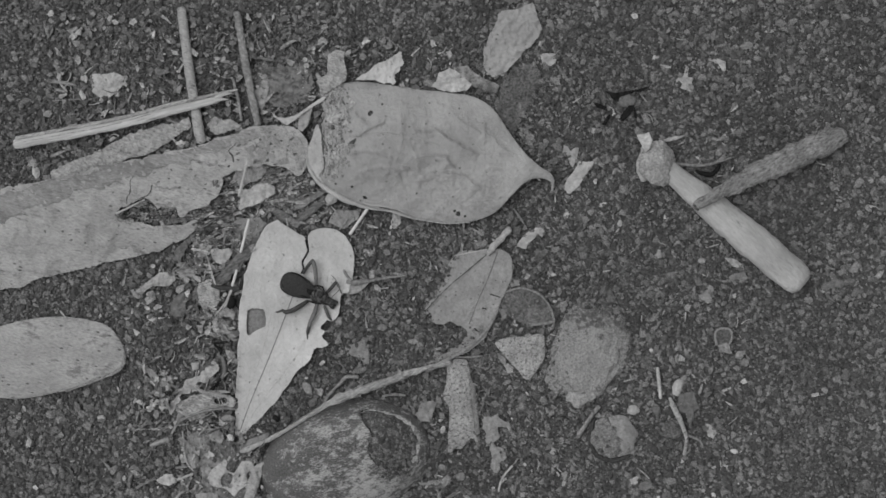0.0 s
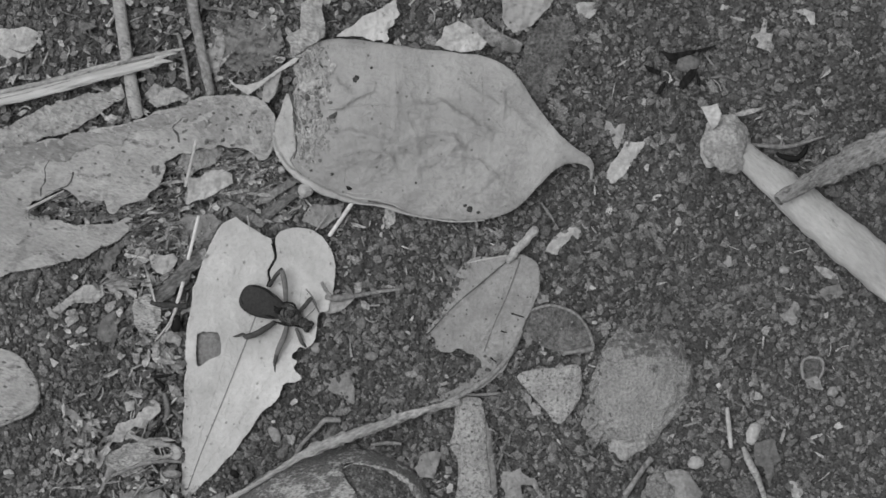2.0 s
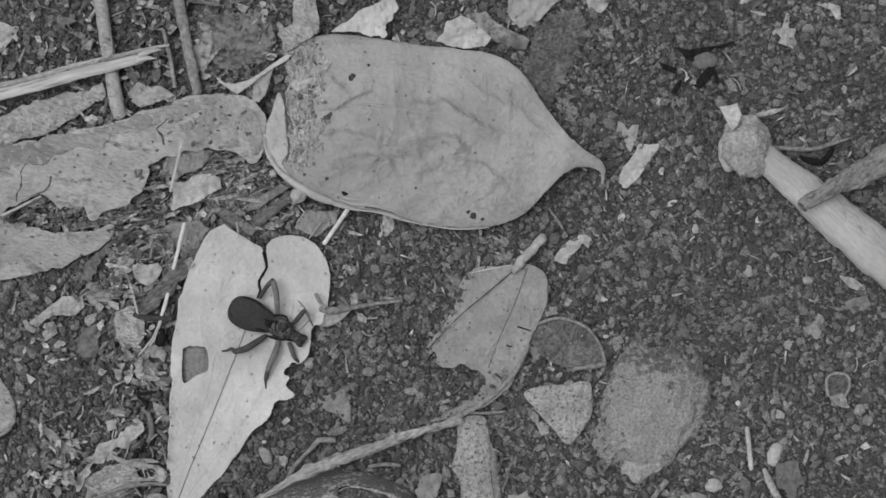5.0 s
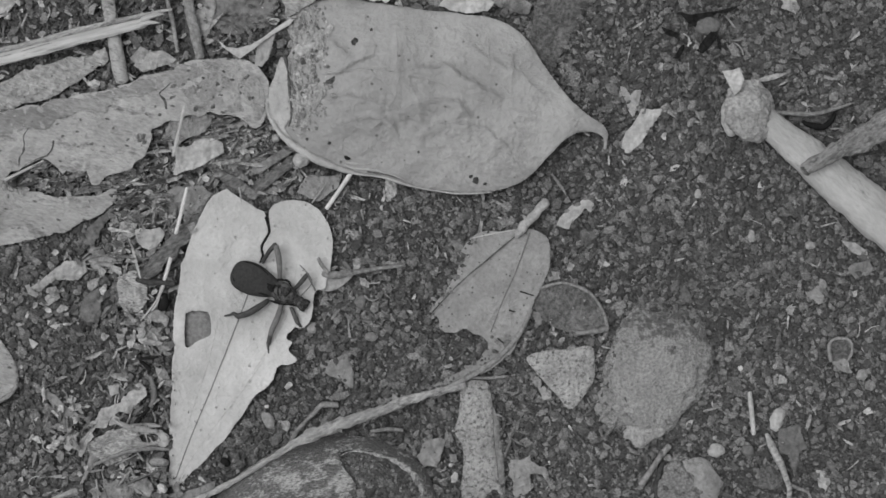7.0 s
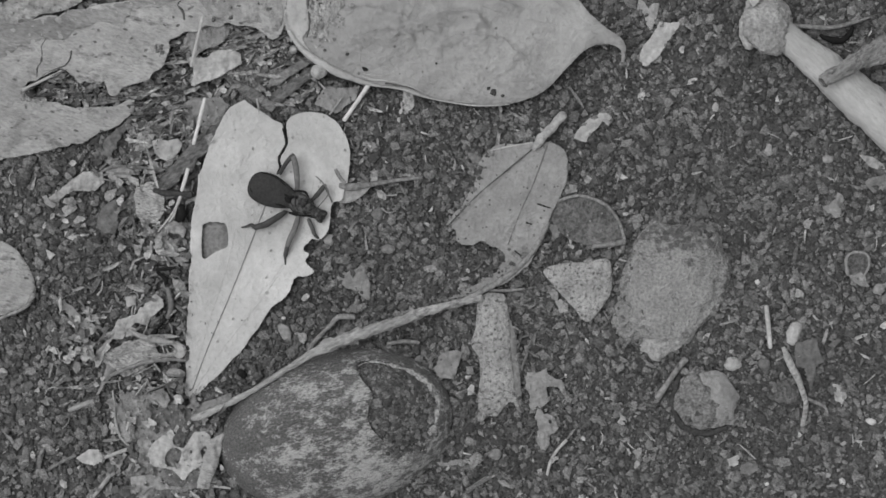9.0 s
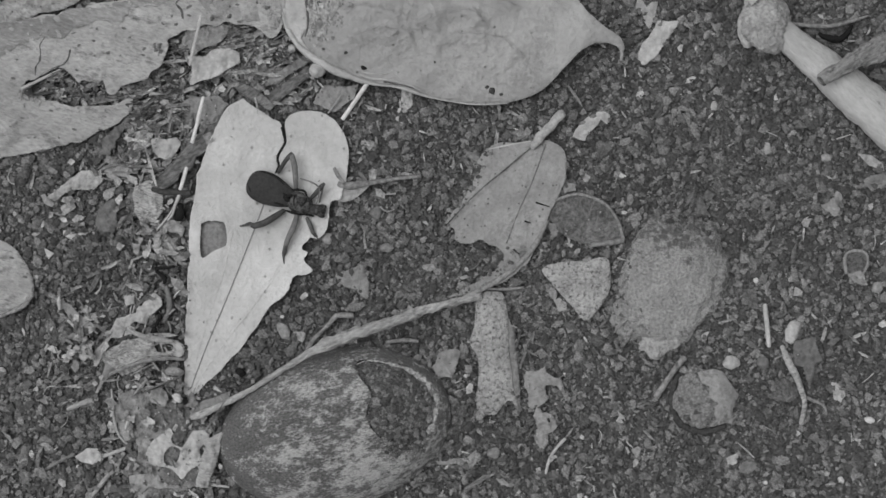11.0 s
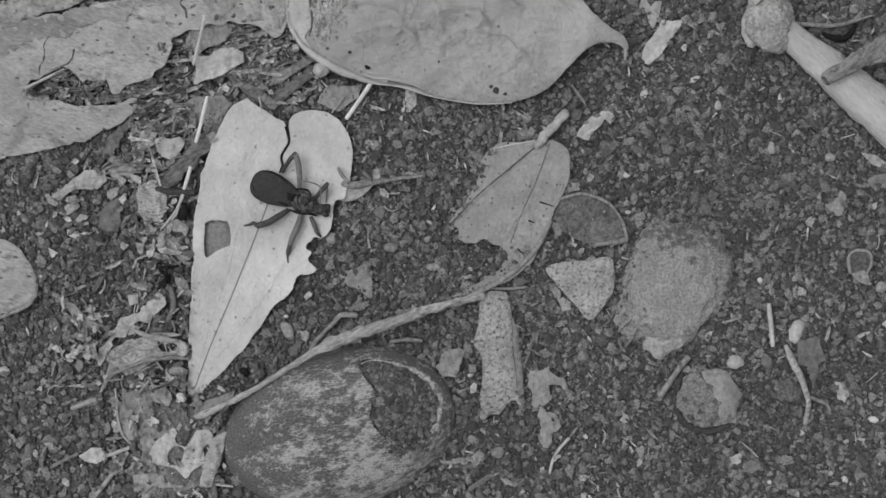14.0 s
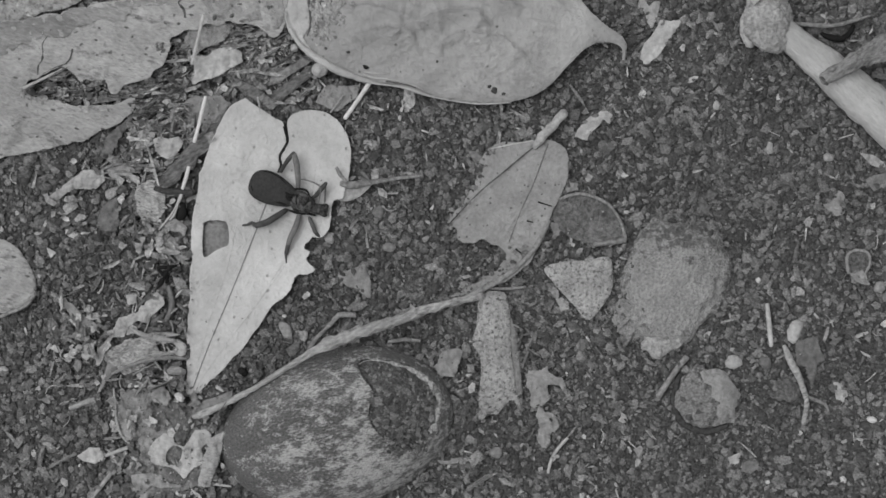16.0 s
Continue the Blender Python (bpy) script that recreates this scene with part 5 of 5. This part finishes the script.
def skeleton_leaf():
    ob = thing("skeleton_leaf", 260, 620, "decayed ribbed skeleton of a leaf", "leaf", z=6)
    bm, h = sheet([(193, 620), (230, 603), (260, 597), (313, 600), (332, 612), (330, 628), (287, 632), (257, 647), (223, 665), (213, 653), (190, 637)], 13, 5, 1, 8, 7, 15, 2, 2.6, 5, ([(282, 606), (300, 606), (311, 611), (308, 619), (298, 625), (285, 620)],), lambda x, y: 4 * noise.noise((x / 40, y / 6, 3)), seed=17)
    part("blade", bm, M_LACE, ob)
    bm, _ = sheet([(309, 606), (318, 602), (328, 610), (331, 624), (322, 630), (312, 626), (318, 616)], 0, 0, 0, 4, 2, 9, 1.5, 2.2, 1.2, (), lambda x, y: h(x, y) + 2.5, seed=5)
    part("torn_end", bm, M_LOBE, ob, "bleached torn end")
    for pts, r in (([(200, 632), (240, 616), (262, 618), (290, 604), (318, 606)], 1.6), ([(206, 646), (238, 640), (262, 628), (300, 626), (331, 626)], 2.0), ([(214, 622), (232, 612), (250, 602)], 1.2), ([(234, 580), (248, 590), (266, 600)], 2.2), ([(262, 598), (285, 602), (312, 603), (326, 610)], 2.4), ([(238, 662), (256, 652), (280, 640)], 2.0)):
        part("rib", tube(on(h, pts, r, 0.8, r * 0.5), 6, 0.9, 1, 5, 2, 8), M_CHIP, ob)
    whole("leaf_rib", tube([(200, 660, 16, 3), (250, 640, 20, 4), (300, 632, 20, 4), (332, 634, 16, 3)], 7, 0.3), M_TWIG, "thin grey rib of a rotted leaf", "leaf rib")


skeleton_leaf()


def shell_scrap():
    ob = thing("cupped_husk", 1524, 470, "small cupped pale husk on the soil", "husk")
    bm, h = sheet([(1500, 447), (1512, 439), (1533, 440), (1543, 450), (1542, 470), (1535, 484), (1537, 494), (1542, 503), (1527, 502), (1512, 492), (1503, 480), (1499, 462)], 9, -3, 5, 6, 2, 14, 2, 2.4, 0.8)
    part("cup", bm, M_MOULD, ob)
    part("rim", tube(on(h, [(1504, 482), (1501, 464), (1503, 450), (1513, 443), (1531, 443), (1541, 452), (1541, 468), (1534, 482)], 3.4, 0.8, 2.2), 8, 0.35), M_INNER, ob, "pale rolled rim")
    bm, _ = sheet([(1505, 482), (1514, 484), (1526, 478), (1535, 485), (1537, 494), (1542, 503), (1527, 502), (1512, 492)], 0, 0, 0, 5, 2, 9, 1.5, 2.2, 0.8, (), lambda x, y: h(x, y) + 1.2)
    part("tail", bm, M_INNER, ob, "pale pointed tail")


shell_scrap()
P = "pebbles and seeds on the soil"
PEBBLES = ((1410, 585, 13, 20, 9, 20, M_STRAW, "pale_seed", "smooth pale oval seed on the soil"), (568, 123, 14, 13, 30, 0, M_STRAW, "round_seed", "small pale round seed"), (523, 84, 7, 8, 22, 0, M_STRAW, "round_seed", "tiny pale round seed"), (508, 584, 10, 16, 6, -30, M_CHIP, "flat_seed", "small flat pale seed"),
           (432, 657, 9, 8, 8, 0, M_BLACK, "black_crumb", "small black crumb of earth"), (320, 702, 10, 7, 30, 40, M_WHITE, "white_seed", "small bright white seed"), (1344, 494, 4.5, 6, 5, 0, M_WHITE, "white_grain", "tiny white mineral grain on the soil"),
           (1558, 508, 10, 10, 8, 0, M_CHIP, "pale_pebble", "small pale pebble beside the husk"), (1545, 742, 9, 6, 5, 20, M_WHITE, "white_grain", "tiny white mineral grain on the soil"), (1005, 661, 4, 4, 4, 0, M_WHITE, "white_grain", "tiny white mineral grain on the soil"), (145, 823, 4, 3, 3, 0, M_WHITE, "white_grain", "tiny white mineral grain on the soil"),
           (1361, 853, 4, 3.5, 4, 0, M_WHITE, "white_grain", "tiny white mineral grain on the soil"), (1356, 641, 12, 10, 8, 0, M_FLAKE, "round_pebble", "small grey round pebble on the soil"), (1270, 186, 6, 8, 6, 0, M_CHIP, "pale_pebble", "small pale pebble on the soil"),
           (1365, 262, 6, 11, 6, 5, M_CHIP, "pale_pebble", "small pale pebble on the soil"), (1469, 278, 10, 7, 6, 10, M_CHIP, "pale_pebble", "small pale pebble on the soil"), (1395, 690, 24, 22, 7, 0, M_MOULD, "earth_clod", "rounded dark clod of earth"),
           (1290, -112, 24, 16, 11, -10, M_FLAKE, "earth_clod", "rounded clod of earth ringed by dark crevice slivers"), (880, 800, 12, 10, 7, 0, M_FLAKE, "round_pebble", "small grey round pebble on the soil"),
           (314, 656, 17, 8, 30, 0, M_CHIP, "round_pebble", "small pale round pebble"), (6, 654, 10, 7, 6, 0, M_STRAW, "pale_pebble", "small pale pebble on the soil"),
           (690, 436, 12, 8, 6, 0, M_FLAKE, "pale_pebble", "small pale pebble on the soil"), (672, 374, 10, 12, 6, 20, M_FLAKE, "grey_pebble", "small angular grey pebble"), (846, 276, 14, 8, 6, 30, M_FLAKE, "grey_pebble", "small angular grey pebble"),
           (586, 420, 10, 10, 8, 0, M_CHIP, "pale_pebble", "small pale pebble on the soil"), (925, 603, 4, 4, 3, 0, M_BLACK, "black_crumb", "tiny black crumb of earth"), (1300, 640, 14, 12, 8, 0, M_CHIP, "pale_pebble", "small pale pebble on the soil"))
for i, (x, y, rx, ry, rz, turn, material, name, label) in enumerate(PEBBLES):
    whole(name, lump(x, y, soil(x, y) + rz * 0.55, rx, ry, rz * 0.85, turn, 0.3, max(6, rx * 0.8), 3, i * 2.1), material, label, "pebble" if "seed" not in name else "seed", P)
# Black slivers laid on the soil for the shade in crevices round the clod.
for i, pts in enumerate(([(1246, -134), (1262, -131), (1279, -133), (1300, -138), (1296, -130), (1274, -125), (1268, -114), (1258, -120)], [(1210, -108), (1222, -104), (1236, -98), (1230, -92), (1217, -97)],
                         [(1274, -72), (1284, -86), (1296, -102), (1304, -104), (1300, -88), (1290, -76), (1282, -68)], [(1230, -58), (1238, -72), (1246, -78), (1244, -66), (1236, -56)], [(1304, -100), (1308, -92), (1312, -72), (1307, -74)],
                         [(1300, -136), (1322, -142), (1340, -146), (1322, -136)])):
    mid = np.mean(pts, 0)
    simple_leaf("dark_splinter", [tuple(mid + 1.3 * (np.array(p) - mid)) for p in pts], M_BLACK, "black sliver painted for a shaded crevice by the clod", "splinter", 15, 1, 0, 1.6, 5, 2.0, 3, group="splinters round the clod", seed=i * 2.2, size=9, sharp=True)


# ---- crumbs and litter between the things ----
scatter("soil_crumbs", 98000, (2.75, 0.45, 8.5), 0.75, M_GRAIN, "dark grey angular soil crumbs and coarse sand", "soil crumbs", 1, (-290, 1960, -400, 930), 0.5, 1.7)
scatter("rim_crumbs", 3600, (3.3, 0.35, 8), 0.8, M_GRAIN, "soil crumbs half burying the leaf edges", "soil crumbs", 21, shape_noise=0.42, ground=lambda x, y: soil(x, y) + 4.5,
        along=EDGES + [np.array([(1192 + 100 * math.cos(a), 494 + 124 * math.sin(a)) for a in np.arange(0, 6.28, 0.05)]), np.array([(1252 + 60 * math.cos(a), 704 + 58 * math.sin(a)) for a in np.arange(0, 6.28, 0.1)])])
scatter("leaf_crumbs", 450, (5.5, 0.4, 12), 0.4, M_LITTER, "small pale crumbs of dry leaf on the soil", "leaf crumbs", 2, stretch=2.2)
fragments("leaf_fragments", [(230, 60, 420, 300, 400), (240, 290, 345, 560, 130), (205, 308, 302, 392, 30), (90, 545, 190, 690, 60), (230, 640, 335, 690, 25), (195, 680, 400, 880, 360), (40, 100, 260, 190, 220), (60, 280, 260, 420, 50), (440, 20, 570, 182, 140), (400, 20, 520, 150, 170), (230, 130, 350, 260, 120),
                             (-100, -330, 560, 30, 520), (560, -260, 960, -120, 60), (960, 360, 1120, 450, 30), (-200, 300, 1568, 880, 150), (-280, -380, 1850, 920, 150)], 6.5,
          "broken bits of dead leaf in the litter", "leaf litter", 5, 1.15, 18)
fragments("soil_slivers", [(700, 580, 1120, 882, 170), (560, 180, 1000, 330, 120), (-200, 380, 340, 880, 50), (1040, -120, 1568, 882, 260), (-280, -380, 1850, 920, 160)], 4.6,
          "thin grey slivers of rotted matter in the soil", "leaf litter", 23, 1.9, 12)
fragments("rotted_strips", [(232, 60, 345, 215, 190), (300, 40, 440, 92, 110), (400, 40, 520, 130, 90), (60, 118, 240, 176, 90), (236, 200, 345, 300, 60)], 7.5,
          "dark wavy strips of rotted leaf in the gaps", "leaf litter", 37, 2.3, 26, -0.25, M_STRIPS)
fragments("bark_fibres", [(392, -196, 525, -112, 60), (985, -190, 1070, -50, 40)], 4.2,
          "dark fibres of rotting bark", "leaf litter", 43, 1.6, 17, 0.1, M_DARKBARK, True)
fragments("pale_scraps", [(205, 690, 350, 770, 36), (235, 800, 360, 880, 14), (110, 535, 200, 640, 45), (246, 390, 310, 460, 35), (440, 55, 482, 112, 26)], 6.5,
          "small pale curled scraps of rotted leaf", "leaf litter", 41, 1.5, 22, None, M_SCRAPS, True)
fragments("gap_fragments", [(60, 112, 250, 182, 190), (290, 50, 430, 150, 220), (400, 25, 515, 115, 190), (236, 150, 330, 250, 120)], 4.6,
          "broken bits of dead leaf filling the gaps", "leaf litter", 6, 1.7, 20)
fragments("leaf_fibres", [(230, 70, 420, 300, 60), (240, 290, 345, 690, 60), (90, 500, 335, 690, 40), (195, 680, 400, 880, 60), (440, 20, 570, 180, 40), (-100, -330, 560, 30, 170), (-200, -300, 1700, 900, 90)], 8,
          "thin fibres and splinters of dead leaf", "leaf litter", 19, 2.4, 12)


def curly_fibres():
    rng = np.random.default_rng(31)
    bm = bmesh.new()
    for zone, (x0, y0, x1, y1, count) in enumerate(((60, 120, 240, 178, 60), (240, 80, 340, 250, 90), (300, 55, 430, 90, 60), (410, 45, 515, 140, 80), (440, 40, 520, 90, 20), (230, 90, 400, 290, 40), (235, 300, 340, 690, 45), (90, 510, 335, 690, 40), (200, 690, 395, 880, 50), (440, 30, 560, 180, 22), (-100, -280, 540, -20, 130), (50, 110, 240, 180, 20), (620, -280, 960, -150, 20), (-200, -300, 1800, 900, 60))):
        for _ in range(count):
            x, y, a, r = rng.uniform(x0, x1), rng.uniform(y0, y1), rng.uniform(0, 6.28), rng.uniform(1.2, 2.8)
            bend, rows = rng.normal(0, 0.45), []
            for k in range(4):
                rows.append((x, y, soil(x, y) + 5 + rng.uniform(0, 14 if zone < 5 else 4), r * (1 - 0.2 * k)))
                x, y, a = x + 9 * math.cos(a), y + 9 * math.sin(a), a + bend
            ends = np.array([q[:2] for q in rows])
            if any(inside(ends[:, 0], ends[:, 1], c).any() for c in COVERED if np.ptp(c[:, 0]) > 150):
                continue
            piece = tube(rows, 5, 0.2, 1, 6)
            me = bpy.data.meshes.new("fibre")
            piece.to_mesh(me)
            piece.free()
            bm.from_mesh(me)
            bpy.data.meshes.remove(me)
    tagged(new("curly_fibres", finish("curly_fibres", bm, M_LITTER)), "thin curled fibres of rotted leaf", "leaf litter", kind="stuff")


curly_fibres()


# ---- the insect ----
def true_bug():
    ob = thing("true_bug", 500, 350, "dark brown true bug resting on the pale leaf", "insect", z=HEART(500, 350))
    z0 = HEART(500, 350)

    def q(x, y, z, r):
        return (403 + x / 3, 236 + y / 3, z0 + z, r / 3)
    part("abdomen", tube([q(126 + 284 * t, 243 + 124 * t, 15 + 3 * math.sin(math.pi * t), 86 * math.sin(math.pi * t ** 0.6) ** 0.6) for t in (0.00001, 0.0003, 0.0014, 0.004, 0.012, 0.025, 0.05, 0.09, 0.14, 0.2, 0.3, 0.42, 0.55, 0.68, 0.8, 0.9)], 28, 0.02, 0.42, 3, 0, 30), M_BUG, ob, "matt dark rounded abdomen")
    for rows in ([(130, 268, 22, 3), (137, 294, 23, 6), (155, 313, 23, 3)], [(168, 320, 23, 3), (200, 337, 24, 7), (232, 348, 24, 4)], [(250, 354, 24, 3), (286, 367, 24, 7), (316, 378, 24, 4)], [(196, 196, 22, 3), (236, 205, 23, 5), (280, 230, 24, 5), (318, 266, 24, 3)]):
        part("connexivum", tube([q(*r) for r in rows], 8, 0.3, 0.8, 3), M_BLACK, ob)
    part("thorax", lump(*q(395, 362, 18, 0)[:3], 23, 19, 12, 23, 0.08, 10, 3), M_BUGDARK, ob, "dark patterned thorax")
    part("pronotum", lump(*q(432, 378, 20, 0)[:3], 13, 15, 10, 23, 0.08, 8, 3), M_BUGDARK, ob)
    part("scutellum", lump(*q(372, 352, 26, 0)[:3], 9, 7, 5, 23, 0.1, 8, 2), M_BUGPALE, ob, "paler triangular plate")
    part("wing_pad", lump(*q(332, 338, 25, 0)[:3], 9, 6, 4, 40, 0.1, 8, 2), M_BLACK, ob, "black wing pad")
    for rows in ([(314, 313, 28, 4), (339, 328, 30, 8), (359, 323, 29, 5)], [(324, 293, 20, 3), (384, 292, 20, 5), (424, 300, 21, 6), (439, 326, 25, 4)], [(438, 336, 27, 3), (429, 363, 29, 5), (409, 383, 28, 4), (414, 413, 21, 5)],
                 [(324, 403, 16, 4), (374, 418, 17, 7), (424, 423, 16, 7), (474, 433, 14, 5)], [(374, 323, 29, 3), (369, 350, 31, 4), (372, 373, 30, 3)]):
        part("black_marking", tube([q(*r) for r in rows], 8, 0.4, 0.7, 3, 0, 5), M_BLACK, ob)
    part("wing_pad", lump(*q(405, 330, 24, 0)[:3], 9, 5, 4, 15, 0.1, 8, 2), M_BUGPALE, ob)

    def leg(name, thigh, shin, material=M_LEG):
        f = part(name, tube([q(*r[:3], r[3] * 0.88) for r in thigh], 9, 0.05, 1, 4), material, ob)
        part("tibia", tube([q(*r[:3], r[3] * 0.88) for r in shin], 8, 0.05, 1, 4), M_LEGDARK, f)
    leg("middle_leg", [(380, 300, 14, 12), (380, 240, 22, 17), (374, 170, 30, 19), (360, 112, 34, 18)], [(358, 104, 34, 15), (325, 140, 26, 14), (288, 200, 10, 12)])
    leg("hind_leg", [(315, 405, 12, 15), (270, 435, 20, 20), (210, 470, 20, 21), (155, 486, 16, 18)], [(150, 484, 16, 14), (135, 472, 12, 11), (110, 482, 8, 7), (85, 486, 5, 5)], M_LEGDARK)
    leg("middle_leg", [(385, 430, 12, 15), (368, 490, 20, 19), (340, 550, 20, 18), (328, 585, 18, 15)], [(328, 585, 18, 14), (318, 630, 10, 13), (315, 648, 7, 7), (318, 685, 4, 4)])
    leg("front_leg", [(440, 445, 10, 11), (455, 480, 16, 14), (470, 520, 12, 13)], [(470, 520, 12, 11), (482, 535, 9, 10), (495, 548, 6, 7)], M_BUGPALE)
    fore = part("front_leg", tube([q(455, 345, 14, 9), q(485, 315, 24, 13), (q(515, 278, 28, 13)), q(530, 262, 28, 9)], 9, 0.05, 1, 4), M_LEGDARK, ob)

    def pivot(name, x, y, z, rows, material, parent, sides=8):
        """A part that turns about its own joint."""
        bm = tube([q(*r) for r in rows], sides, 0.05, 1, 4)
        joint = at(*q(x, y, z, 0)[:3])
        bm.transform(Matrix.Translation(-joint))
        o = new(name, finish(name, bm, material))
        o.parent = parent
        o.location = joint - place_of(parent)
        return o
    shin = pivot("tibia", 526, 266, 28, [(526, 266, 28, 6), (524, 320, 16, 5), (520, 372, 4, 4)], M_LEG, fore)
    feeler = pivot("antenna", 485, 385, 20, [(485, 385, 20, 4), (500, 300, 30, 3), (488, 272, 32, 4), (440, 250, 30, 4), (395, 240, 26, 3)], M_LEG, ob, 6)
    head = pivot("head", 458, 392, 18, [(440, 386, 18, 22), (470, 395, 18, 28), (500, 402, 17, 30), (528, 408, 14, 18)], M_BUGDARK, ob, 12)
    for rows in ([(500, 388, 22, 12), (522, 384, 20, 16), (535, 384, 18, 12)], [(490, 415, 20, 12), (515, 428, 18, 14), (528, 430, 16, 11)]):
        bm = tube([q(*r) for r in rows], 8, 0.1, 1, 3)
        part("antenna_base", bm, M_BUGDARK, head)
    return ob, head, shin, feeler


BUG, BUG_HEAD, BUG_SHIN, BUG_FEELER = true_bug()


def ant():
    """Built about its own middle, heading along +y."""
    ob = new("ant")
    ob.empty_display_size = 0.001
    tagged(ob, "small black ant crawling over the leaf litter", "ant")

    def body(name, y, rx, ry, rz, z, label=""):
        bm = bmesh.new()
        bmesh.ops.create_icosphere(bm, subdivisions=2, radius=1)
        for v in bm.verts:
            v.co = Vector((v.co.x * rx, v.co.y * ry + y, v.co.z * rz + z)) * U
        o = new(name, finish(name, bm, M_BLACK))
        o.parent = ob
        return tagged(o, label)

    def limb(name, a, b, c):
        bm = bmesh.new()
        for p, q in ((a, b), (b, c)):
            p, q = Vector(p), Vector(q)
            m = Matrix.Translation((p + q) / 2 * U) @ (q - p).to_track_quat("Z", "Y").to_matrix().to_4x4()
            bmesh.ops.create_cone(bm, cap_ends=True, segments=6, radius1=0.55 * U, radius2=0.4 * U, depth=(q - p).length * U, matrix=m)
        o = new(name, finish(name, bm, M_BLACK))
        o.parent = ob
    body("gaster", -13, 5.2, 9.5, 5, 8)
    body("petiole", -3, 2, 2.5, 2.5, 7)
    body("thorax", 4, 3.6, 7, 3.8, 8)
    body("head", 15, 4.2, 5.5, 4, 8)
    for s in (-1, 1):
        for y, k in ((8, 8), (4, 0), (0, -9)):
            limb("leg", (s * 3, y, 7), (s * 7, y + k * 0.6, 12), (s * 11, y + k * 1.4, 0))
        limb("antenna", (s * 2, 19, 9), (s * 7, 24, 11), (s * 5, 31, 7))
    return ob


ANT = ant()


def motions():
    def spot(x, y, z, heading):
        return pose(*at(x, y, z), 0, 0, heading)
    walk(ANT, [(0.0, spot(286, 574, 8, -40)), (9.0, spot(286, 574, 8, -40)), (11.3, spot(284, 572, 8, -20)), (12.2, spot(280, 572, 8, 10)), (12.5, spot(271, 568, 15, 30)),
               (12.8, spot(264, 562, 17, 12)), (13.1, spot(265, 549, 18, -5)), (13.4, spot(277, 526, 18, -28)), (13.7, spot(288, 504, 20, -22)), (14.0, spot(293, 488, 24, -10)),
               (14.6, spot(295, 486, 24, -30)), (16.0, spot(295, 487, 24, -30))])

    def turned(part_ob, angles):
        p = part_ob.location.copy()
        walk(part_ob, [(t, pose(*p, 0, 0, a)) for t, a in angles])
    turned(BUG_HEAD, [(0.0, -24), (8.0, -24), (9.0, -22), (11.3, 0), (12.0, -3), (14.0, 0), (16.0, 0)])
    turned(BUG_SHIN, [(0.0, 30), (9.0, 28), (11.3, -14), (12.0, -18), (14.0, 0), (16.0, 0)])
    turned(BUG_FEELER, [(0.0, -35), (9.0, -30), (11.3, 0), (13.0, 6), (16.0, 0)])


motions()
